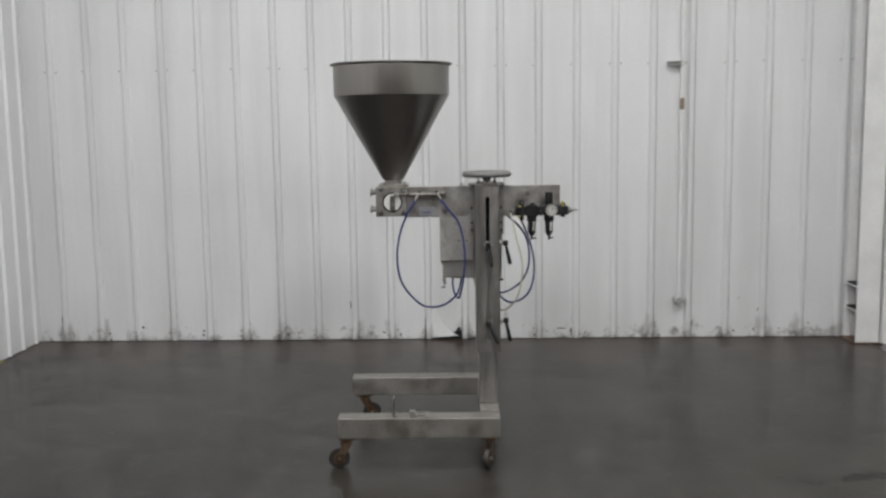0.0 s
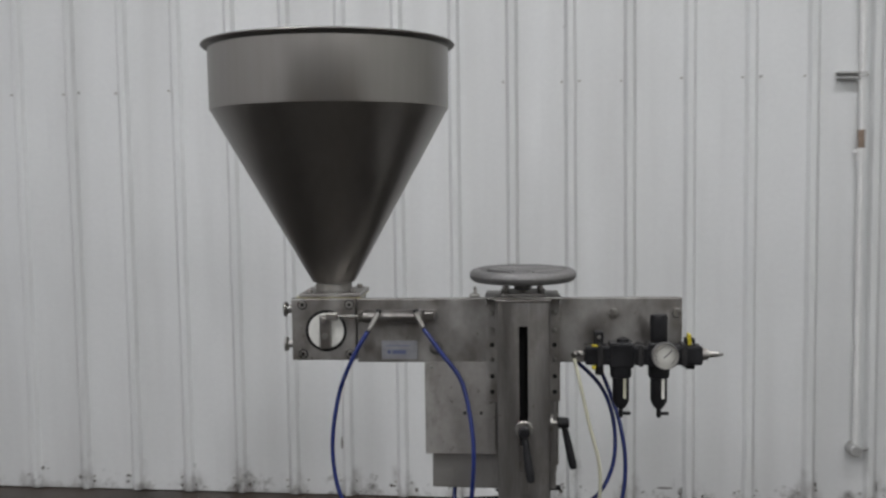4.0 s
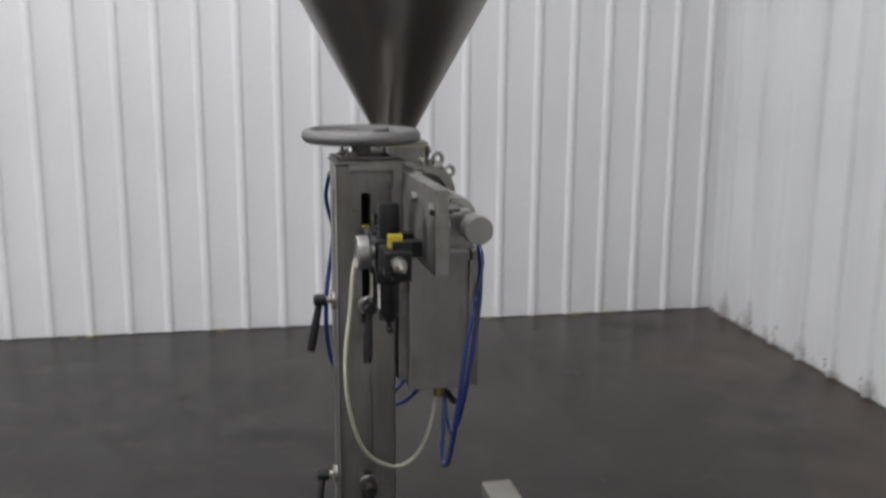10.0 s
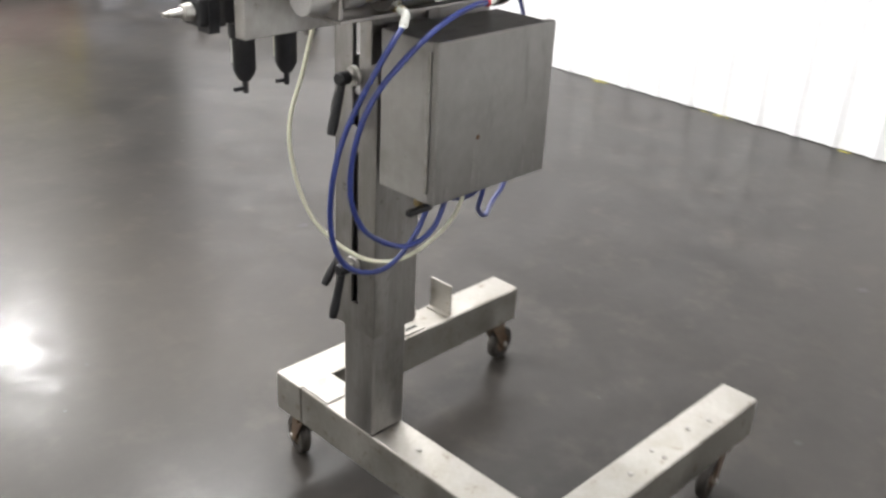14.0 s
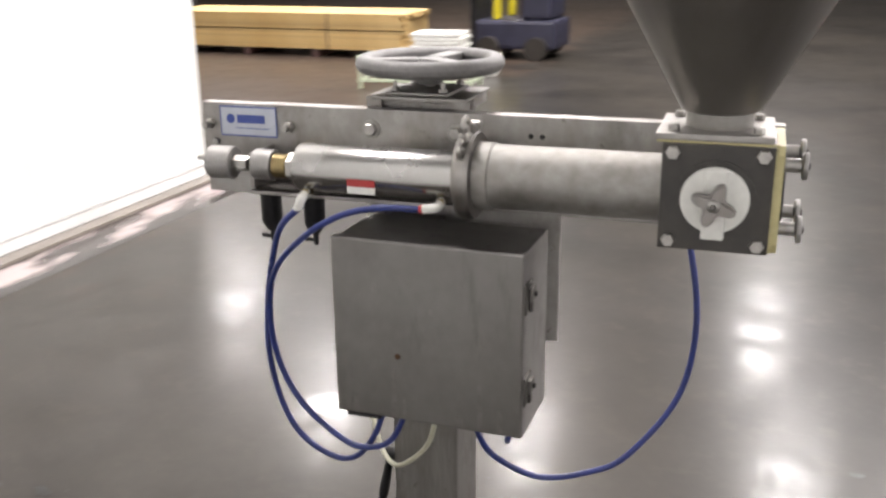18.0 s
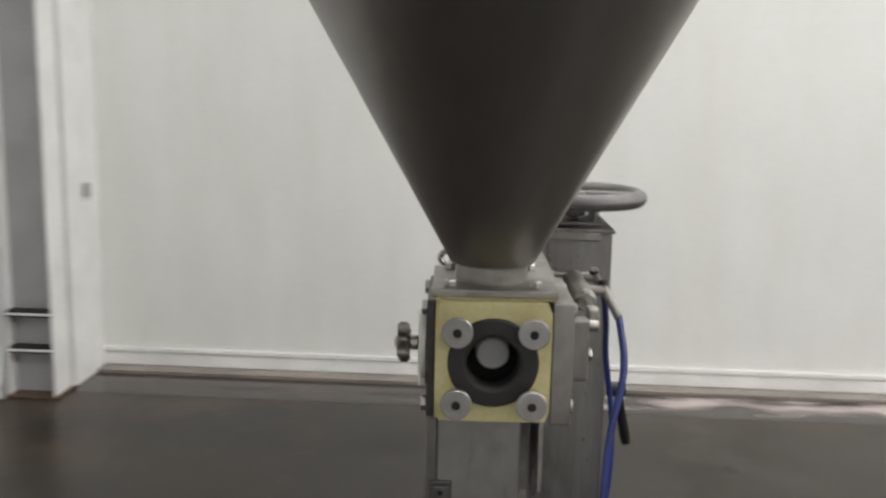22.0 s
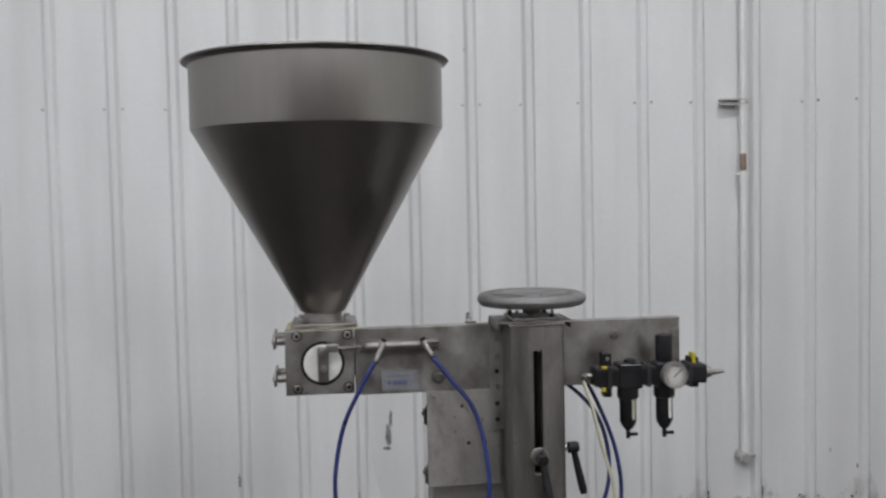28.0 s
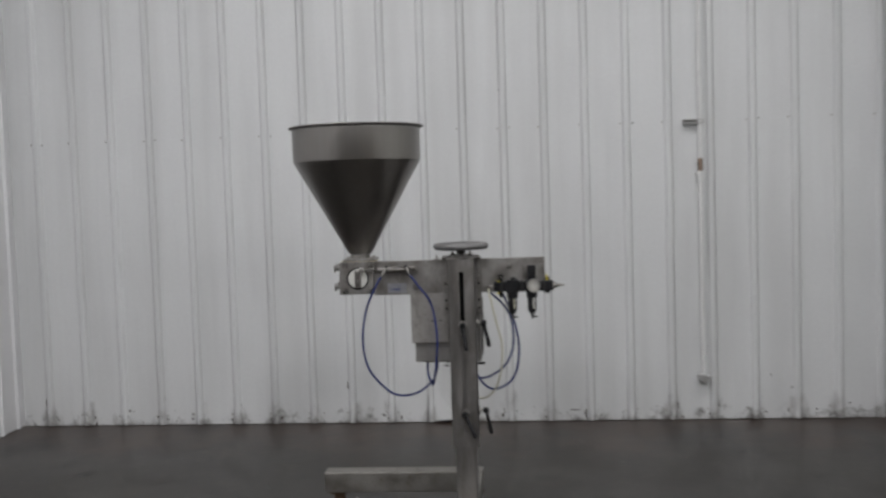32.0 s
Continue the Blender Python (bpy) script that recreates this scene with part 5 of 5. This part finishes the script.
# peeled sheet corner near the floor
flap = thing("loose_sheet", "bent loose corner of wall sheet with a dark gap under it", "sheet", (0, 0, 0))
bm = bmesh.new()
N = 14
grid = []
for i in range(N + 1):
    u = i / N                                   # away from the fold
    row = []
    for j in range(N + 1):
        w = j / N                               # up the sheet
        lift = .045 * u ** 1.4 * (1 - w) ** 1.3
        row.append(bm.verts.new((-.482 + .045 * w + .275 * u * (1 - .8 * w), YB - .005 - lift - .010 * math.sin(math.pi * u) * (1 - w), .008 + .03 * u * (1 - w) + .66 * w * (1 - .82 * u))))
    grid.append(row)
for i in range(N):
    for j in range(N):
        bm.faces.new((grid[i][j], grid[i + 1][j], grid[i + 1][j + 1], grid[i][j + 1])).smooth = True
part("sheet_flap", bm, PAINT_OLD, flap)
part("fold_edge", bm_tube([(-.484, YB - .006, .01), (-.476, YB - .009, .15), (-.462, YB - .008, .38), (-.440, YB - .004, .68)], .004, 6, 4), SCRATCH, flap, "creased sheet edge with worn paint")
part("dark_gap", bm_prism([(-.47, .004), (-.150, .004), (-.155, .060), (-.20, .105), (-.235, .060), (-.36, .020)], YB - .0045, YB - .003), HOLE, flap)
TAPE = mat("yellow_tape_scrap", (0.62, 0.55, 0.08), 0.6, 0.0, 0.15, 40, 90, 0.0)
bm = bmesh.new()
for sy in (2.05, 1.78, 1.55, 1.18, .55, .35, -.5, -1.2, -1.35, -2.1):
    for _ in range(3):
        chip(bm, (XL + rng.uniform(.012, .03), sy + rng.uniform(-.06, .06), .002), (1, 0, 0), (0, 1, 0), .010, rng.uniform(.012, .04), 7)
solid("tape_scrap", bm, TAPE, "torn yellow tape scraps along the wall foot", "tape", "stuff")

STAIN = mat("dark_floor_stain", (0.006, 0.0045, 0.004), 0.45, 0.0, 0.3, 20, 60, 0.0)
bm = bmesh.new()
for px, py, w in ((1.95, -.41, .05), (1.88, -.44, .06), (1.79, -.46, .045), (1.59, -.51, .03), (2.40, -.94, .035), (.9, -.4, .012), (-1.3, 1.1, .016), (-1.1, .6, .012), (-2.2, .3, .02), (-.9, -1.5, .02),
                  (1.2, -1.9, .025), (-2.6, 1.4, .05), (-2.9, .9, .03), (.9, 1.6, .02)):
    for _ in range(4):
        chip(bm, (px + rng.uniform(-.6, .6) * w, py + rng.uniform(-.5, .5) * w, .0006 + .0004 * rng.random()), (1, 0, 0), (0, 1, 0), w, w * .7, 14)
for _ in range(60):
    chip(bm, (rng.uniform(-3.5, 3.2), rng.uniform(-4, 2.6), .0008), (1, 0, 0), (0, 1, 0), rng.uniform(.003, .012), rng.uniform(.003, .009), 8)
solid("floor_stain", bm, STAIN, "dark oily spots on the floor", "stain", "stuff")

# ---------------------------------------------------------------- things farther into the hall
STEELD = mat("dark_cart_steel", (0.12, 0.115, 0.11), 0.45, 0.7, 0.2, 15, 90, 0.05)
WOOD = mat("pale_sawn_lumber", (0.62, 0.44, 0.20), 0.6, 0.0, 0.12, 2, 30, 0.05, (1, 8, 8), color2=(0.50, 0.33, 0.13), rand=0.22)
WOODD = mat("old_dunnage", (0.10, 0.05, 0.045), 0.7, 0.0, 0.2, 4, 40, 0.05)
CARTON = mat("brown_cardboard", (0.33, 0.21, 0.11), 0.75, 0.0, 0.1, 5, 60, 0.02, rand=0.25)
WRAP = mat("clear_stretch_film", (0.70, 0.72, 0.75), 0.2, 0.0, 0.15, 9, 40, 0.5)
WRAPB = mat("bluish_stretch_film", (0.55, 0.60, 0.72), 0.2, 0.0, 0.15, 9, 40, 0.5)
REDP = mat("red_paint", (0.42, 0.03, 0.035), 0.3, 0.0, 0.1, 6, 60, 0.0, coat=0.3)
YELP = mat("yellow_paint", (0.60, 0.50, 0.02), 0.35, 0.0, 0.12, 6, 60, 0.0)
GREENP = mat("pale_green_paint", (0.52, 0.60, 0.44), 0.45, 0.0, 0.12, 8, 60, 0.0)
NAVY = mat("dark_blue_paint", (0.03, 0.03, 0.055), 0.4, 0.0, 0.15, 6, 60, 0.0)
LIME = mat("lime_plastic", (0.50, 0.68, 0.05), 0.4, 0.0, 0.08, 10, 60, 0.0)


def dolly(at, turn, w, l):
    """A low flat cart: two rails, cross bars, four casters."""
    d = thing("flat_dolly", "dark steel flat dolly on small casters by the wall", "cart", at, turn, "parked dollies")
    for sx in (-1, 1):
        part("rail", bm_box(sx * w / 2 - .02, sx * w / 2 + .02, -l / 2, l / 2, .15, .19, .003), STEELD, d)
    for k in range(5):
        yy = -l / 2 + .03 + (l - .06) * k / 4
        part("cross_bar", bm_box(-w / 2 + .0205, w / 2 - .0205, yy - .018, yy + .018, .155, .185, .003), STEELD, d)
    for sx in (-1, 1):
        for sy in (-1, 1):
            c = part("caster", bm_box(sx * (w / 2 - .05) - .025, sx * (w / 2 - .05) + .025, sy * (l / 2 - .08) - .03, sy * (l / 2 - .08) + .03, .10, .1495, .003), STEELD, d)
            part("wheel", bm_cyl(.05, -.016, .016, (sx * (w / 2 - .05), sy * (l / 2 - .08), .05), "x", 20), RUBBER, c)
    part("push_post", bm_tube([(-w / 2, l / 2 - .02, .19), (-w / 2, l / 2 - .02, .30), (-w / 2, l / 2 - .06, .33)], .012, 8, 3), STEELD, d)
    return d


dolly((-2.93, -4.60, 0), 28, .62, 1.05)
dolly((-3.38, -5.55, 0), 8, .55, 1.0)
dolly((-2.75, -5.95, 0), 22, .6, 1.1)


def wrapped_load(at, turn, sx, sy, sz, film, label):
    """Goods under crumpled stretch film on a wooden pallet."""
    t = thing("wrapped_pallet", label, "pallet", at, turn, "wrapped pallets")
    for k in range(5):
        x = -sx / 2 + .05 + (sx - .1) * k / 4
        part("deck_board", bm_box(x - .045, x + .045, -sy / 2, sy / 2, .10, .12), WOOD, t)
    for k in range(3):
        y = -sy / 2 + .05 + (sy - .1) * k / 2
        part("stringer", bm_box(-sx / 2, sx / 2, y - .03, y + .03, .0, .0995), WOOD, t)
    b = bm_box(-sx / 2 + .03, sx / 2 - .03, -sy / 2 + .03, sy / 2 - .03, .1205, sz, .04, 3)
    bmesh.ops.subdivide_edges(b, edges=b.edges[:], cuts=5, use_grid_fill=True)
    for v in b.verts:
        if v.co.z > .13:
            n3 = noise.noise_vector(v.co * 3.1)
            v.co += Vector((n3.x, n3.y, n3.z)) * .045
    for f in b.faces:
        f.smooth = True
    part("film", b, film, t)
    return t


wrapped_load((-4.75, -9.3, 0), 8, 1.5, 1.1, .75, WRAP, "low load under shiny clear film on a pallet")
wrapped_load((-3.1, -7.4, 0), 5, 1.0, .9, .55, WRAPB, "bluish film-wrapped load on a pallet by the dollies")

# floor machine: yellow cage, dark engine, red skirt
fm = thing("floor_machine", "yellow caged floor machine with a red bumper and black base", "machine", (-2.14, -7.55, 0), 0)
part("base_drum", bm_lathe([(0, .06), (.44, .06), (.49, .09), (.50, .28), (.44, .30), (0, .30)], seg=48), BLACKP, fm)
part("skirt", bm_lathe([(0, .301), (.52, .301), (.57, .33), (.585, .39), (.56, .45), (.48, .47), (0, .47)], seg=56), REDP, fm, "glossy red bumper ring")
part("skirt_trim", bm_lathe([(.572, .345), (.592, .35), (.592, .362), (.572, .367)], seg=56), POLISH, fm)
for sx in (-.42, .42):
    for sy in (-.3, .3):
        p_ = part("cage_post", bm_box(sx - .045, sx + .045, sy - .045, sy + .045, .44, 1.17, .012), YELP, fm)
        part("post_band", bm_box(sx - .048, sx + .048, sy - .048, sy + .048, .845, .895, .004), BLACKP, p_)
    part("cage_rail", bm_box(sx - .035, sx + .035, -.254, .254, 1.09, 1.16, .008), YELP, fm)
for sy in (-.3, .3):
    part("cage_rail", bm_box(-.374, .374, sy - .03, sy + .03, .98, 1.10, .008), YELP, fm)
part("engine", bm_box(-.34, .34, -.24, .24, .471, .84, .05, 3), BLACKP, fm)
part("engine_cowl", bm_box(-.26, .30, -.275, .275, .60, .70, .03, 2), DULL, fm)
part("engine_cap", bm_lathe([(0, .841), (.23, .841), (.26, .87), (.24, .92), (.12, .95), (0, .955)], (.02, 0, 0), seg=32), LIME, fm, "lime plastic air cap")
part("hood", bm_box(-.40, .40, -.28, .28, 1.171, 1.24, .03, 2), BLACKP, fm)
part("tank", bm_box(-.32, .34, -.24, .24, 1.241, 1.44, .06, 3), WHITEP, fm)
for sx in (-.35, .35):
    part("wheel", bm_cyl(.06, -.02, .02, (sx, .05, .06), "x", 20), RUBBER, fm)
part("side_tank", bm_box(.47, .66, -.16, .20, .88, 1.15, .04, 2), REDP, fm)
part("tank_bracket", bm_box(.44, .60, -.05, .05, .80, .8795, .004), BLACKP, fm)

# lumber stack on dunnage: boards laid side by side in layers
LX0, LX1, LY0 = 4.85, 8.88, -12.45
lumber = thing("lumber_stack", "stack of pale sawn boards on dark dunnage", "lumber", (0, 0, 0))
me = mesh_of("board", bm_box(0, LX1 - LX0, -.068, .068, 0, .036, .003, 1), WOOD)
for lay in range(13):
    for k in range(8 if lay in (11, 12) else 2):
        ob = new("board", me)
        ob.parent = lumber
        yy = LY0 + 1.15 - .14 * k
        ob.matrix_basis = pose(LX0 + rng.uniform(-.04, .04), yy + rng.uniform(-.004, .004), .115 + .0385 * lay + (.02 if lay > 6 else 0))
part("core", bm_box(LX0 + .05, LX1 - .05, LY0 + .10, LY0 + .93, .115, .55), WOOD, lumber)
for k in range(4):
    x = LX0 + .25 + (LX1 - LX0 - .5) * k / 3
    part("bunk", bm_box(x - .05, x + .05, LY0 + .05, LY0 + 1.2, 0, .114), WOODD, lumber)
    part("sticker", bm_box(x - .03, x + .03, LY0 + .05, LY0 + 1.2, .3845, .403), WOOD, lumber)
part("strap", bm_box(LX0 + 1.19, LX0 + 1.21, LY0 + 1.222, LY0 + 1.226, .115, .64), HOLE, lumber)

# pale green trolley with stacked white trays
tr = thing("tray_trolley", "pale green frame trolley stacked with white trays", "trolley", (3.72, -8.95, 0), 6)
for sx in (-.72, -.1, .6):
    for sy in (-.25, .25):
        part("leg", bm_box(sx - .018, sx + .018, sy - .018, sy + .018, .0, .36, .003), GREENP, tr)
for zz in (.08, .345):
    for sy in (-.25, .25):
        part("rail", bm_box(-.75, .63, sy - .0185, sy + .0185, zz, zz + .03, .003), GREENP, tr)
    for sx in (-.75, .6):
        part("end_rail", bm_box(sx, sx + .03, -.231, .231, zz, zz + .03, .003), GREENP, tr)
for k in range(6):
    part("tray", bm_box(-.62 + .03 * (k % 2), -.05 + .02 * (k % 3), -.24, .24, .376 + .045 * k, .376 + .045 * k + .038, .008), WHITEP, tr)
part("black_motor", bm_join(bm_cyl(.09, -.14, .14, (.25, 0, .20), "x", 24), bm_box(.15, .35, -.08, .08, .1105, .14)), BLACKP, tr)

tub = thing("lidded_tub", "white tub with a cream lid on the floor", "tub", (3.35, -10.1, 0), 10)
part("body", bm_box(-.27, .27, -.2, .2, 0, .20, .02, 2), WHITEP, tub)
part("lid", bm_box(-.29, .29, -.22, .22, .2005, .25, .012, 2), CREAM, tub)

# dark tow vehicle with a yellow guard
tv = thing("lift_truck", "dark blue lift truck with a yellow guard post", "vehicle", (3.35, -12.1, 0), 0)
part("chassis", bm_box(-.62, .55, -.45, .45, .14, .55, .06, 2), NAVY, tv)
part("counterweight", bm_box(-.55, -.1, -.42, .42, .5505, .95, .08, 3), NAVY, tv)
part("mast", bm_box(.56, .66, -.35, .35, .06, 1.9, .01), BLACKP, tv)
part("guard_post", bm_box(.20, .30, .30, .40, .551, 1.7, .02), YELP, tv)
part("guard_post", bm_box(.20, .30, -.40, -.30, .551, 1.7, .02), YELP, tv)
for sx in (-.35, .35):
    for sy in (-.47, .47):
        part("wheel", bm_cyl(.16, -.06, .06, (sx, sy, .16), "y", 24), RUBBER, tv)
for sy in (-.2, .2):
    part("fork", bm_box(.661, 1.6, sy - .05, sy + .05, .06, .10, .004), STEELD, tv)

# pallet rack with cartons
rk = thing("pallet_rack", "steel pallet rack loaded with brown cartons", "rack", (10.6, -12.6, 0), 0)
for sx in (-1.0, 1.0):
    for sy in (-.45, .45):
        part("upright", bm_box(sx - .04, sx + .04, sy - .04, sy + .04, 0, 2.6, .004), STEELD, rk)
for zz in (.55, 1.5):
    for sy in (-.45, .45):
        part("beam", bm_box(-.96, .96, sy - .02, sy + .02, zz, zz + .09, .004), STEELD, rk)
    part("deck", bm_box(-.955, .955, -.42, .42, zz + .091, zz + .105), STEELD, rk)
me = mesh_of("brown_carton", bm_box(-.26, .26, -.3, .3, 0, .42, .006), CARTON)
for zz in (0.002, .656, 1.606):
    for k in range(3):
        c = tagged(new("carton", me), "brown cardboard carton on the pallet rack", "carton", "cartons on the rack")
        c.matrix_basis = pose(10.6 - .62 + .61 * k + rng.uniform(-.02, .02), -12.6 + rng.uniform(-.05, .05), zz, 0, 0, rng.uniform(-4, 4))

bo = thing("guard_post", "white guard post on a pale foot plate", "post", (7.75, -8.7, 0))
part("foot", bm_box(-.16, .16, -.12, .12, 0, .03, .004), CREAM, bo)
part("shaft", bm_cyl(.055, .0302, 1.1, (0, 0, 0), "z", 24), PAINT_POST, bo)
